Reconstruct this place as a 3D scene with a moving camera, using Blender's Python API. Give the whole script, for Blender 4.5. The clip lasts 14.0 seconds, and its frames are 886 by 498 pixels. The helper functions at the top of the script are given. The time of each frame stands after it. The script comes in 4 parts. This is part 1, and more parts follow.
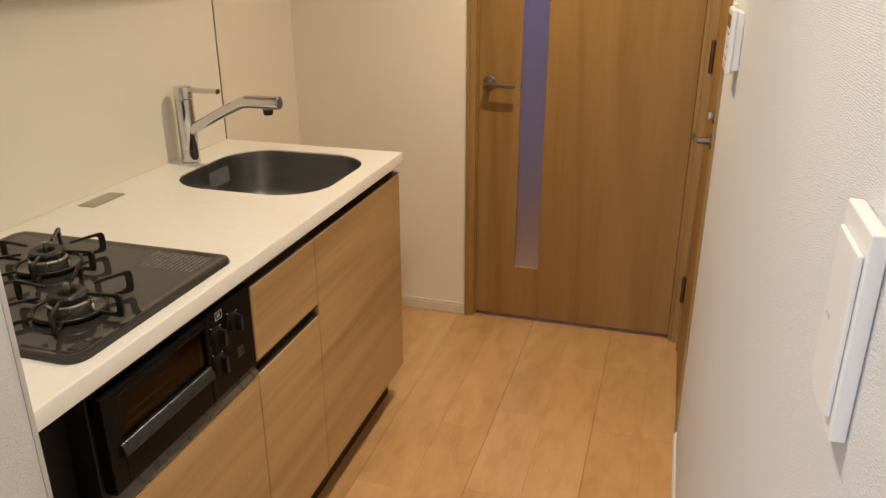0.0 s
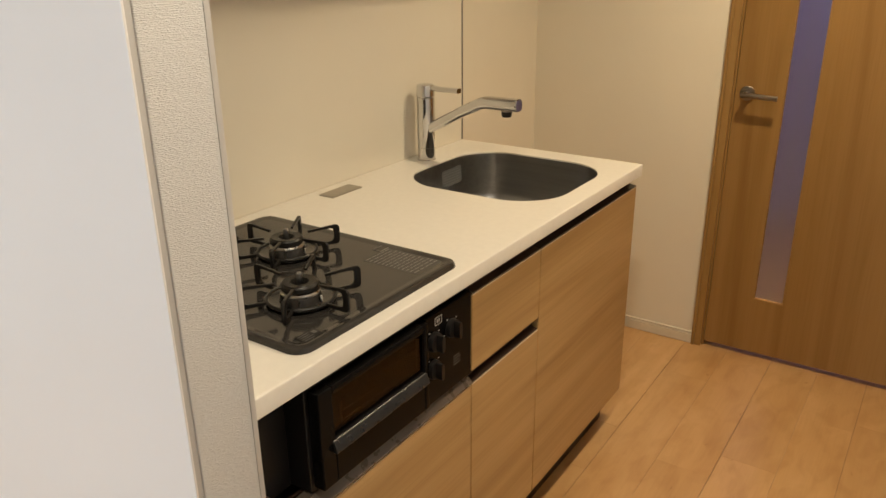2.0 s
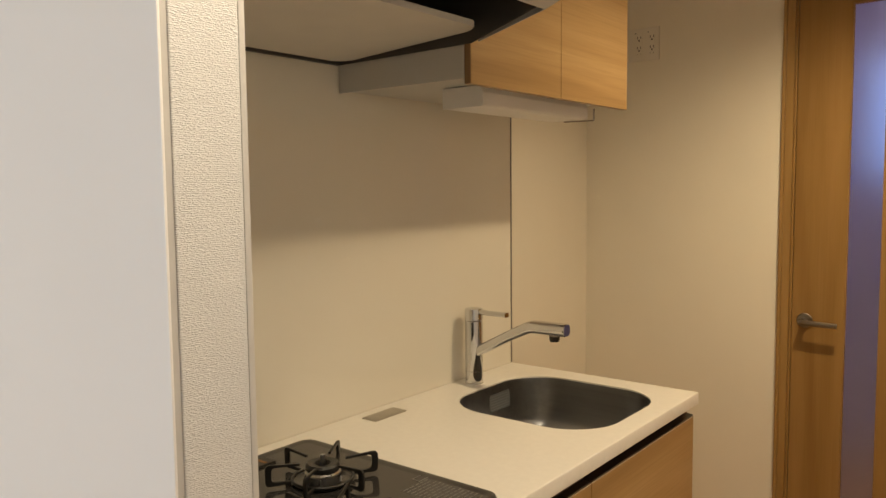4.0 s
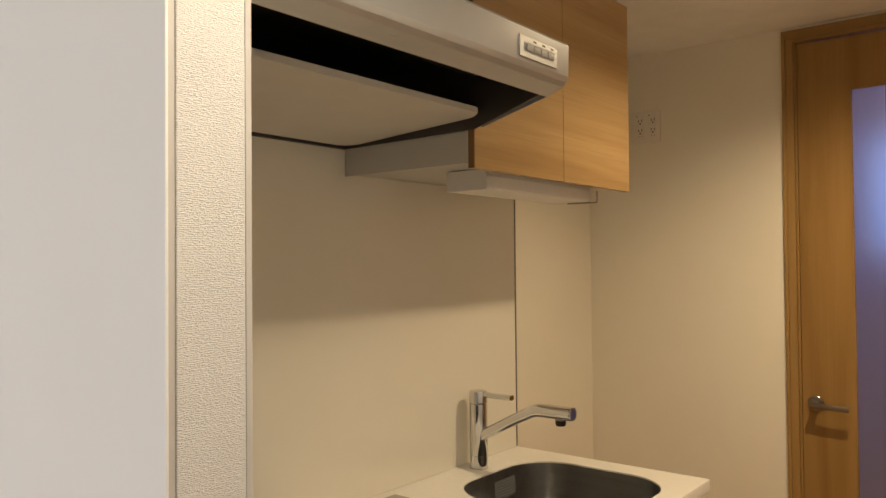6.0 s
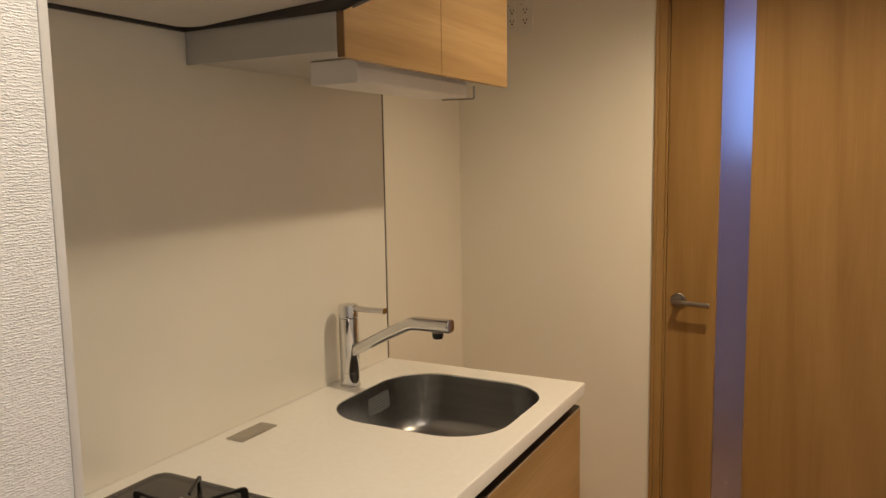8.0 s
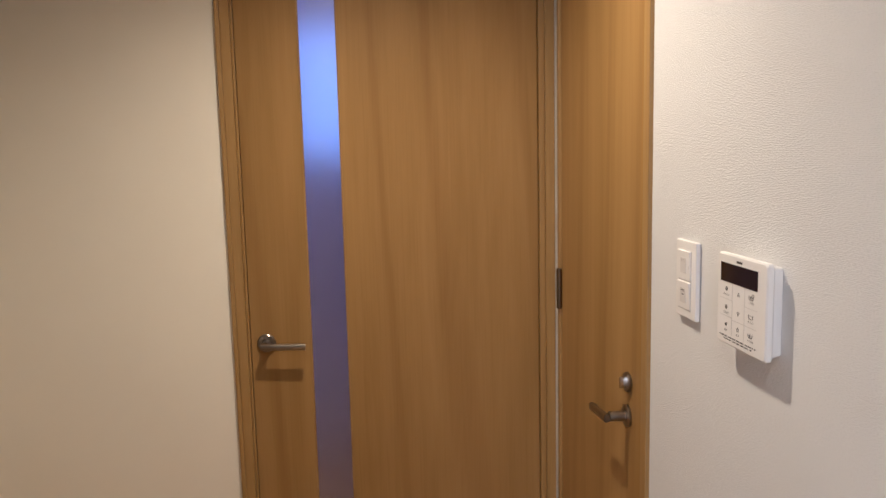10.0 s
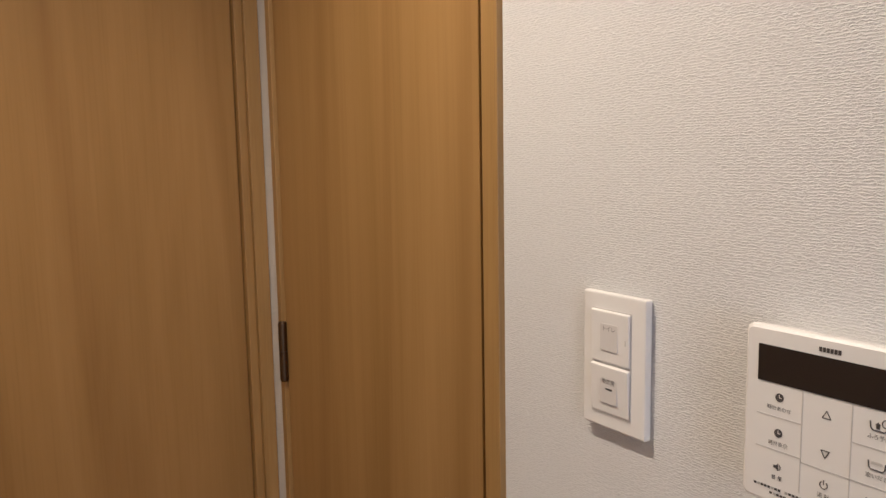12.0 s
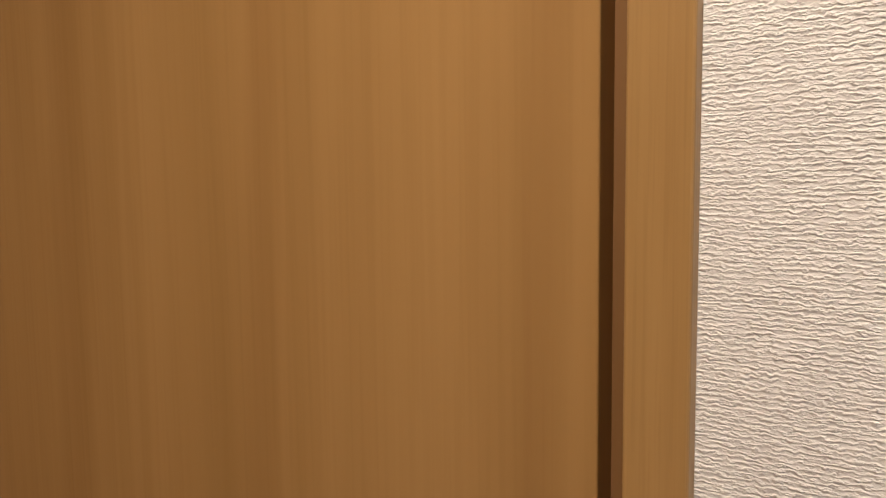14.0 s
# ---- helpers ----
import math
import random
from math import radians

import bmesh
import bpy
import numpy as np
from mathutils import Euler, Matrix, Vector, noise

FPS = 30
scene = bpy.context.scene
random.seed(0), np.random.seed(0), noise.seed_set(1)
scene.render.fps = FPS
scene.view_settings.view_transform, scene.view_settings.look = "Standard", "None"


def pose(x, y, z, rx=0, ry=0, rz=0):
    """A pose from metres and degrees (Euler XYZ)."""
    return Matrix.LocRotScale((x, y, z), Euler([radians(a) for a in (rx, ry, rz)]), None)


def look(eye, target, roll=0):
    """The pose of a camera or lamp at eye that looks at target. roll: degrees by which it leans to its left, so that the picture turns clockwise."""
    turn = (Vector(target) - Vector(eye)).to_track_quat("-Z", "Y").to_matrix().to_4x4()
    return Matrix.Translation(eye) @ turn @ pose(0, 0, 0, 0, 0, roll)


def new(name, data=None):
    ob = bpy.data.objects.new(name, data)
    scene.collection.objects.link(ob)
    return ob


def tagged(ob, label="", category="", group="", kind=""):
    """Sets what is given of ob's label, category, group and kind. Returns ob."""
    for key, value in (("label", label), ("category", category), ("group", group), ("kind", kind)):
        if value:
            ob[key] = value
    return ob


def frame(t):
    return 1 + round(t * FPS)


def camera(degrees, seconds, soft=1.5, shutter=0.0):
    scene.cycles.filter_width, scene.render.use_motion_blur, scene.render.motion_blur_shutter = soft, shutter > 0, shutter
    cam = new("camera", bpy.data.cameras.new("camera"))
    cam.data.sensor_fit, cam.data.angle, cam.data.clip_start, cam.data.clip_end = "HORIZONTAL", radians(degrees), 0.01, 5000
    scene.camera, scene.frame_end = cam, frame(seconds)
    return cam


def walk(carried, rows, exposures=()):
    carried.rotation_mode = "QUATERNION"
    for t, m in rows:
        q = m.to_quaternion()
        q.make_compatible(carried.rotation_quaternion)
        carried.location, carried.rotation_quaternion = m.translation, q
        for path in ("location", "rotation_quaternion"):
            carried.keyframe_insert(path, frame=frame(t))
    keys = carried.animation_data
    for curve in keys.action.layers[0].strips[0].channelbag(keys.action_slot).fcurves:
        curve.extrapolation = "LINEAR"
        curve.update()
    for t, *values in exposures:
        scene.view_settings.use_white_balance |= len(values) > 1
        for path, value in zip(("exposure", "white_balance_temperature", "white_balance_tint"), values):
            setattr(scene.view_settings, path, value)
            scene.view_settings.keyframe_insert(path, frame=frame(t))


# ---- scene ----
cam = camera(60.6, 14.0)

PATH = [
    (0, (1.379, 0.27, 1.421), (0.842, 2.053, 0.69), -0.1),
    (0.5, (1.337, 0.268, 1.414), (0.646, 1.996, 0.681), -0.1),
    (1, (1.323, 0.286, 1.415), (0.493, 1.951, 0.682), -0.1),
    (1.5, (1.314, 0.331, 1.41), (0.361, 1.931, 0.681), -0.4),
    (2, (1.313, 0.35, 1.404), (0.264, 1.894, 0.686), -0.6),
    (2.5, (1.325, 0.366, 1.405), (0.202, 1.872, 0.721), -0.8),
    (3, (1.333, 0.374, 1.408), (0.158, 1.873, 0.797), -0.9),
    (3.5, (1.331, 0.381, 1.408), (0.116, 1.915, 0.996), -0.7),
    (4, (1.328, 0.38, 1.413), (0.088, 1.941, 1.253), -0.6),
    (4.2, (1.327, 0.378, 1.426), (0.081, 1.941, 1.363), -0.5),
    (6.3, (1.326, 0.39, 1.429), (0.074, 1.949, 1.468), -0.5),
    (6.5, (1.327, 0.395, 1.432), (0.077, 1.956, 1.401), -0.7),
    (7, (1.319, 0.404, 1.432), (0.104, 1.985, 1.271), -0.7),
    (7.5, (1.285, 0.437, 1.436), (0.152, 2.069, 1.207), -0.8),
    (8, (1.188, 0.51, 1.445), (0.262, 2.266, 1.207), -0.9),
    (8.5, (1.113, 0.581, 1.443), (0.459, 2.456, 1.204), -1.0),
    (9, (1.035, 0.712, 1.452), (0.674, 2.664, 1.204), -1.0),
    (9.2, (1.014, 0.774, 1.458), (0.768, 2.743, 1.208), -1.1),
    (11.5, (0.985, 1.582, 1.447), (1.897, 3.345, 1.197), -1.1),
    (12, (1.013, 1.729, 1.433), (2.107, 3.385, 1.188), -1.0),
    (12.5, (1.014, 1.896, 1.44), (2.271, 3.432, 1.197), -1.0),
    (13, (1.032, 2.029, 1.447), (2.436, 3.432, 1.2), -1.0),
    (13.5, (1.131, 2.172, 1.455), (2.633, 3.471, 1.217), -1.2),
    (13.8, (1.183, 2.234, 1.45), (2.753, 3.452, 1.225), -1.1),
    (14, (1.205, 2.266, 1.449), (2.844, 3.397, 1.262), -0.7),
]
walk(cam, [(t, look(e, g, r)) for t, e, g, r in PATH],
     [(0, 0.05, 6250, 11), (1.5, -0.06, 6700, 8), (3.0, -0.12, 6900, 7), (4.0, -0.25, 7100, 8), (7.5, -0.27, 6850, 9), (8.0, -0.27, 6550, 11), (8.5, 0.03, 5950, 15), (9.0, 0.0, 5660, 15), (11.5, -0.33, 5530, 16), (12.5, -0.42, 5650, 16), (14.0, -0.39, 5850, 17)])

# ---------------------------------------------------------------- world and lights
world = bpy.data.worlds.new("world")
world.use_nodes = True
scene.world = world
sky = world.node_tree.nodes.new("ShaderNodeTexSky")
sky.sky_type, sky.sun_disc = "NISHITA", False
sky.sun_elevation, sky.sun_rotation = radians(22), radians(180)
world.node_tree.nodes["Background"].inputs["Strength"].default_value = 0.06
world.node_tree.links.new(sky.outputs[0], world.node_tree.nodes["Background"].inputs["Color"])


def lamp(name, kind, m, power, colour):
    data = bpy.data.lights.new(name, kind)
    data.energy, data.color = power, colour
    ob = new(name, data)
    ob.matrix_world = m
    return data


# two downlights in the low kitchen ceiling, daylight in the room's window, bluish light in the hall
KITCHEN = (1.02, 2.35, 2.160)
L = lamp("kitchen_light", "SPOT", look(KITCHEN, (1.02, 2.33, 0)), 64, (1.0, 0.80, 0.535))
L.spot_size, L.spot_blend, L.shadow_soft_size = radians(154), 1.0, 0.028
ENTRY = (1.05, 0.88, 2.160)
L = lamp("entry_light", "SPOT", look(ENTRY, (1.05, 0.91, 0)), 46, (1.0, 0.86, 0.67))
L.spot_size, L.spot_blend, L.shadow_soft_size = radians(150), 1.0, 0.034
L = lamp("window_light", "AREA", look((-0.6, -3.12, 1.3), (-0.6, 0, 1.2)), 76, (0.80, 0.89, 1.0))
L.shape, L.size, L.size_y = "RECTANGLE", 1.6, 1.7
L = lamp("hall_light", "AREA", look((0.84, 4.62, 1.74), (0.86, 3.1, 1.6)), 0.75, (0.20, 0.42, 1.0))
L.shape, L.size, L.size_y = "RECTANGLE", 0.34, 0.56
# added lavender fill, unseen, so the frosted slot glows evenly
L = lamp("hall_lavender_fill", "AREA", look((1.0, 3.9, 2.36), (1.0, 3.9, 0)), 4.3, (0.74, 0.62, 1.0))
L.shape, L.size = "DISK", 0.4

# ---------------------------------------------------------------- materials


def node_material(name, rough=0.5, metal=0.0):
    m = bpy.data.materials.new(name)
    m.use_nodes = True
    b = m.node_tree.nodes["Principled BSDF"]
    b.inputs["Roughness"].default_value, b.inputs["Metallic"].default_value = rough, metal
    return m, m.node_tree.nodes, m.node_tree.links, b


def coords(n, l, scale, turn=(0, 0, 0)):
    g, mp = n.new("ShaderNodeNewGeometry"), n.new("ShaderNodeMapping")
    mp.inputs["Scale"].default_value = scale
    mp.inputs["Rotation"].default_value = [radians(a) for a in turn]
    l.new(g.outputs["Position"], mp.inputs["Vector"])
    return mp.outputs[0]


def noise_node(n, l, vec, scale=1.0, detail=3.0, rough=0.5, distort=0.0):
    t = n.new("ShaderNodeTexNoise")
    t.inputs["Scale"].default_value, t.inputs["Detail"].default_value = scale, detail
    t.inputs["Roughness"].default_value, t.inputs["Distortion"].default_value = rough, distort
    l.new(vec, t.inputs["Vector"])
    return t.outputs[0]


def ramp(n, l, fac, stops):
    r = n.new("ShaderNodeValToRGB")
    e = r.color_ramp.elements
    while len(e) < len(stops):
        e.new(0.5)
    for k, (at, c) in enumerate(stops):
        e[k].position, e[k].color = at, (*c, 1)
    l.new(fac, r.inputs[0])
    return r.outputs[0]


def mixed(n, l, kind, fac, a, b):
    x = n.new("ShaderNodeMix")
    x.data_type, x.blend_type = "RGBA", kind
    if isinstance(fac, float):
        x.inputs[0].default_value = fac
    else:
        l.new(fac, x.inputs[0])
    l.new(a, x.inputs[6])
    l.new(b, x.inputs[7])
    return x.outputs[2]


def bump(n, l, b, height, strength, distance):
    t = n.new("ShaderNodeBump")
    t.inputs["Strength"].default_value, t.inputs["Distance"].default_value = strength, distance
    l.new(height, t.inputs["Height"])
    l.new(t.outputs[0], b.inputs["Normal"])


def surface(name, colour, rough, metal=0.0, vary=0.06, scale=(14, 14, 14), grain=None, relief=0.0, relief_scale=(300, 300, 300), coat=0.0):
    """A plain surface with slight cloudy variation of colour and gloss, and fine relief."""
    m, n, l, b = node_material(name, rough, metal)
    v = noise_node(n, l, coords(n, l, scale), 1.0, 4.0)
    lo, hi = [c * (1 - vary) for c in colour], [min(1, c * (1 + vary)) for c in colour]
    l.new(ramp(n, l, v, [(0.3, lo), (0.7, hi)]), b.inputs["Base Color"])
    r = n.new("ShaderNodeMapRange")
    r.inputs[3].default_value, r.inputs[4].default_value = rough * 0.85, min(1, rough * 1.15)
    l.new(noise_node(n, l, coords(n, l, [s * 4 for s in scale]), 1.0, 3.0), r.inputs[0])
    l.new(r.outputs[0], b.inputs["Roughness"])
    b.inputs["Coat Weight"].default_value = coat
    b.inputs["Coat Roughness"].default_value = 0.12
    if relief:
        bump(n, l, b, noise_node(n, l, coords(n, l, relief_scale), 1.0, 2.0), 1.0, relief)
    return m


def duller(m, level):
    m.node_tree.nodes["Principled BSDF"].inputs["Specular IOR Level"].default_value = level
    return m


def sums(n, l, kind, a, b, c=None):
    t = n.new("ShaderNodeMath")
    t.operation = kind
    for k, v in enumerate((a, b, c)):
        if isinstance(v, (int, float)):
            t.inputs[k].default_value = v
        elif v is not None:
            l.new(v, t.inputs[k])
    return t.outputs[0]


def wallpaper(name, colour, depth):
    """White vinyl wallpaper, embossed with level wavering ribs 2.1 mm apart that break and merge."""
    m, n, l, b = node_material(name, 0.62)
    v = noise_node(n, l, coords(n, l, (3, 3, 3)), 1.0, 5.0)
    l.new(ramp(n, l, v, [(0.3, [c * 0.965 for c in colour]), (0.7, colour)]), b.inputs["Base Color"])
    split = n.new("ShaderNodeSeparateXYZ")
    l.new(coords(n, l, (1, 1, 1)), split.inputs[0])
    slow = noise_node(n, l, coords(n, l, (30, 30, 60)), 1.0, 1.0)
    quick = noise_node(n, l, coords(n, l, (230, 230, 520)), 1.0, 2.0, 0.6)
    phase = sums(n, l, "MULTIPLY_ADD", split.outputs[2], 2 * math.pi / 0.0021, sums(n, l, "MULTIPLY", slow, 6.0))
    phase = sums(n, l, "MULTIPLY_ADD", quick, 14.0, phase)
    rib = sums(n, l, "MULTIPLY_ADD", sums(n, l, "SINE", phase, 0.0), 0.5, 0.5)
    gaps = noise_node(n, l, coords(n, l, (190, 190, 480)), 1.0, 2.0, 0.6)
    level = n.new("ShaderNodeMapRange")
    level.inputs[1].default_value, level.inputs[2].default_value = 0.36, 0.58
    level.inputs[3].default_value, level.inputs[4].default_value = 0.2, 1.0
    l.new(gaps, level.inputs[0])
    grit = noise_node(n, l, coords(n, l, (700, 700, 900)), 1.0, 1.0)
    height = sums(n, l, "MULTIPLY_ADD", rib, level.outputs[0], sums(n, l, "MULTIPLY", grit, 0.3))
    bump(n, l, b, height, 1.0, depth)
    return m


def wood(name, dark, mid, light, along, rough=0.42, turn=(0, 0, 0), spread=16.0, piece=False, coat=0.0, streaks=0.55, stretch=0.055, pore_depth=0.25, arches=0.0):
    """Printed or real wood: long soft figure and fine pores that run along one axis."""
    m, n, l, b = node_material(name, rough)
    k = "xyz".index(along)
    broad, fine, pores = [spread] * 3, [spread * 7] * 3, [spread * 26] * 3
    broad[k], fine[k], pores[k] = spread * stretch, spread * 0.16, spread * 0.5
    cb, cf, cp = (coords(n, l, s, turn) for s in (broad, fine, pores))
    if piece:
        info, wide = n.new("ShaderNodeObjectInfo"), []
        mul = n.new("ShaderNodeMath")
        mul.operation, mul.inputs[1].default_value = "MULTIPLY", 37.0
        l.new(info.outputs["Random"], mul.inputs[0])
        for c in (cb, cf):
            add = n.new("ShaderNodeVectorMath")
            l.new(c, add.inputs[0])
            l.new(mul.outputs[0], add.inputs[1])
            wide.append(add.outputs[0])
        cb, cf = wide
    body = ramp(n, l, noise_node(n, l, cb, 1.0, 4.0, 0.55, 0.9), [(0.28, dark), (0.5, mid), (0.74, light)])
    streak = ramp(n, l, noise_node(n, l, cf, 1.0, 3.0, 0.6), [(0.3, (0.80, 0.78, 0.74)), (0.62, (1, 1, 1))])
    col = mixed(n, l, "MULTIPLY", streaks, body, streak)
    if arches:
        band = n.new("ShaderNodeTexWave")
        band.wave_type, band.bands_direction = "BANDS", "DIAGONAL"
        band.inputs["Scale"].default_value, band.inputs["Distortion"].default_value = 0.55, 5.0
        band.inputs["Detail"].default_value, band.inputs["Detail Scale"].default_value = 2.0, 0.7
        wide = [6.0] * 3
        wide[k] = 0.35
        l.new(coords(n, l, wide), band.inputs["Vector"])
        col = mixed(n, l, "MULTIPLY", arches, col, ramp(n, l, band.outputs["Fac"], [(0.0, (0.80, 0.76, 0.70)), (0.12, (0.95, 0.94, 0.92)), (0.7, (1, 1, 1))]))
    pore = noise_node(n, l, cp, 1.0, 2.0)
    col = mixed(n, l, "MULTIPLY", pore_depth, col, ramp(n, l, pore, [(0.35, (0.72, 0.68, 0.62)), (0.5, (1, 1, 1))]))
    if piece:
        # soft cloudy figure and a few small knots
        cloud = noise_node(n, l, coords(n, l, (20, 8, 20)), 1.0, 3.0, 0.5, 0.5)
        col = mixed(n, l, "MULTIPLY", 0.8, col, ramp(n, l, cloud, [(0.30, (0.86, 0.82, 0.76)), (0.55, (1, 1, 1))]))
        knot = noise_node(n, l, coords(n, l, (22, 10, 22)), 1.0, 1.5, 0.5, 1.0)
        col = mixed(n, l, "MULTIPLY", 0.8, col, ramp(n, l, knot, [(0.735, (1, 1, 1)), (0.80, (0.72, 0.62, 0.50))]))
        tint = ramp(n, l, info.outputs["Random"], [(0.0, (0.88, 0.85, 0.81)), (1.0, (1.0, 1.0, 1.0))])
        col = mixed(n, l, "MULTIPLY", 1.0, col, tint)
    l.new(col, b.inputs["Base Color"])
    b.inputs["Coat Weight"].default_value, b.inputs["Coat Roughness"].default_value = coat, 0.25
    bump(n, l, b, pore, 0.25, 0.0006)
    return m


def clear(name, colour, rough, ior=1.45):
    m, n, l, b = node_material(name, rough)
    b.inputs["Base Color"].default_value = (*colour, 1)
    b.inputs["Transmission Weight"].default_value, b.inputs["IOR"].default_value = 1.0, ior
    return m


PAPER = wallpaper("white_wallpaper", (0.725, 0.72, 0.715), 0.00070)
# cream of the end walls; warm lamp light is partly put into this colour
PAPER_WARM_LIT = wallpaper("cream_warm_lit_wallpaper", (0.84, 0.788, 0.675), 0.00020)
CEILING = surface("ceiling_paper", (0.80, 0.79, 0.77), 0.8, vary=0.03, relief=0.001, relief_scale=(200, 200, 200))
PANEL_WHITE = surface("white_laminate", (0.88, 0.86, 0.845), 0.32, vary=0.015, scale=(2, 2, 2))
SPLASH = surface("splash_panel", (0.73, 0.69, 0.60), 0.20, vary=0.015, scale=(2, 2, 2), relief=0.00015, relief_scale=(9, 9, 9), coat=0.25)
TOP = surface("worktop_resin", (0.80, 0.77, 0.71), 0.30, vary=0.02, scale=(60, 60, 60), coat=0.15)
DOOR_WOOD = duller(wood("door_laminate", (0.288, 0.164, 0.053), (0.336, 0.194, 0.067), (0.382, 0.225, 0.083), "z", 0.50, spread=9.0, streaks=0.28, pore_depth=0.15, stretch=0.07, arches=0.7), 0.2)
FRAME_WOOD = wood("frame_laminate", (0.286, 0.162, 0.051), (0.334, 0.195, 0.065), (0.382, 0.228, 0.081), "z", 0.42, spread=22.0, streaks=0.35)
HEAD_WOOD = wood("frame_head_laminate", (0.286, 0.162, 0.051), (0.334, 0.195, 0.065), (0.382, 0.228, 0.081), "x", 0.42, spread=22.0, streaks=0.35)
UNIT_WOOD = wood("cabinet_laminate", (0.38, 0.235, 0.098), (0.49, 0.318, 0.143), (0.565, 0.38, 0.184), "y", 0.36, turn=(14, 0, 0), spread=9.0, streaks=0.4)
# wood tone darker than UNIT_WOOD, for the wall cabinet door's side edge
UNIT_EDGE = wood("cabinet_edge_dark", (0.20, 0.11, 0.045), (0.25, 0.14, 0.06), (0.30, 0.17, 0.08), "z", 0.4)
BOARD = wood("floor_maple", (0.60, 0.355, 0.152), (0.66, 0.405, 0.185), (0.73, 0.470, 0.230), "y", 0.30, spread=7.0, piece=True, coat=0.25, streaks=0.08, stretch=0.16, pore_depth=0.10)
GAP = surface("dark_gap", (0.26, 0.13, 0.05), 0.8)
GAP_BROWN = duller(surface("gap_brown", (0.19, 0.098, 0.036), 0.7), 0.2)
COVER = surface("cover_metal", (0.46, 0.43, 0.38), 0.42, 0.8, vary=0.08, scale=(40, 400, 40))
BLACK = duller(surface("black_plastic", (0.010, 0.009, 0.009), 0.40, vary=0.2), 0.3)
BLACK_SATIN = duller(surface("black_enamel", (0.006, 0.0055, 0.0055), 0.24, vary=0.2), 0.07)
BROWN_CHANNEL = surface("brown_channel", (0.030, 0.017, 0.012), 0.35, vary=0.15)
SILL = surface("satin_sill", (0.085, 0.068, 0.058), 0.28, vary=0.1)
# pale colour that paints the laminate's bevel highlight
BEVEL_GLINT = surface("bevel_glint", (0.58, 0.46, 0.32), 0.35)
IRON = duller(surface("black_iron", (0.010, 0.009, 0.008), 0.36, vary=0.25, relief=0.0003, relief_scale=(500, 500, 500)), 0.3)
HOB_TOP = surface("grey_enamel", (0.036, 0.033, 0.031), 0.085, vary=0.10, scale=(90, 90, 90))
PRINT_DIM = surface("dim_print", (0.064, 0.061, 0.057), 0.25)
PRINT = surface("grey_print", (0.105, 0.10, 0.096), 0.35)
FILM = surface("sticker_film", (0.105, 0.11, 0.115), 0.30)
PRINT_FILM = surface("sticker_print", (0.17, 0.175, 0.18), 0.45)
PRINT_LIGHT = surface("pale_print", (0.42, 0.41, 0.39), 0.45)
CHROME = surface("chrome", (0.66, 0.66, 0.665), 0.055, 1.0, vary=0.02)
NICKEL = surface("satin_nickel", (0.29, 0.25, 0.21), 0.30, 1.0, vary=0.06)
STEEL = surface("brushed_steel", (0.30, 0.30, 0.30), 0.33, 1.0, vary=0.10, scale=(3, 60, 60))
BRONZE = surface("bronze_hinge", (0.13, 0.085, 0.05), 0.38, 1.0, vary=0.1)
ALU = surface("alu_burner", (0.55, 0.54, 0.52), 0.28, 1.0, vary=0.1)
HOOD_PAINT = surface("silver_paint", (0.52, 0.52, 0.525), 0.36, 0.55, vary=0.03)
HOOD_PLATE = surface("hood_plate", (0.62, 0.59, 0.54), 0.36, vary=0.03)
HOOD_DARK = surface("hood_inside", (0.045, 0.041, 0.038), 0.45, vary=0.15)
GREY_SIDE = surface("grey_cabinet_side", (0.50, 0.485, 0.455), 0.45, vary=0.02)
PLASTIC = surface("white_plastic", (0.75, 0.73, 0.705), 0.38, vary=0.015)
CREAM_PLASTIC = surface("cream_plastic", (0.78, 0.74, 0.66), 0.40, vary=0.015)
PLASTIC_GREY = surface("pale_grey_plastic", (0.55, 0.53, 0.51), 0.45, vary=0.03)
PLASTIC_PALE = surface("label_plastic", (0.62, 0.595, 0.575), 0.4, vary=0.03)
INK = surface("dark_ink", (0.06, 0.055, 0.055), 0.6)
SCREEN = surface("dark_display", (0.012, 0.006, 0.005), 0.12, vary=0.1)
SKIRT = surface("baseboard_vinyl", (0.70, 0.64, 0.54), 0.5, vary=0.04, scale=(20, 20, 20))
FROST = clear("frosted_glass", (0.93, 0.93, 0.97), 0.32)
OVEN_GLASS = clear("oven_glass", (0.30, 0.21, 0.11), 0.04, 1.22)
CLEAR = clear("window_glass", (1, 1, 1), 0.0)
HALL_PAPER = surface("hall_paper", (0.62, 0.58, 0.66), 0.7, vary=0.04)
LAMP_GLOW, ln, ll, lb = node_material("lamp_glow", 0.5)
lb.inputs["Emission Color"].default_value, lb.inputs["Emission Strength"].default_value = (1.0, 0.82, 0.6, 1), 6.0

# ---------------------------------------------------------------- mesh helpers
BASE = {}


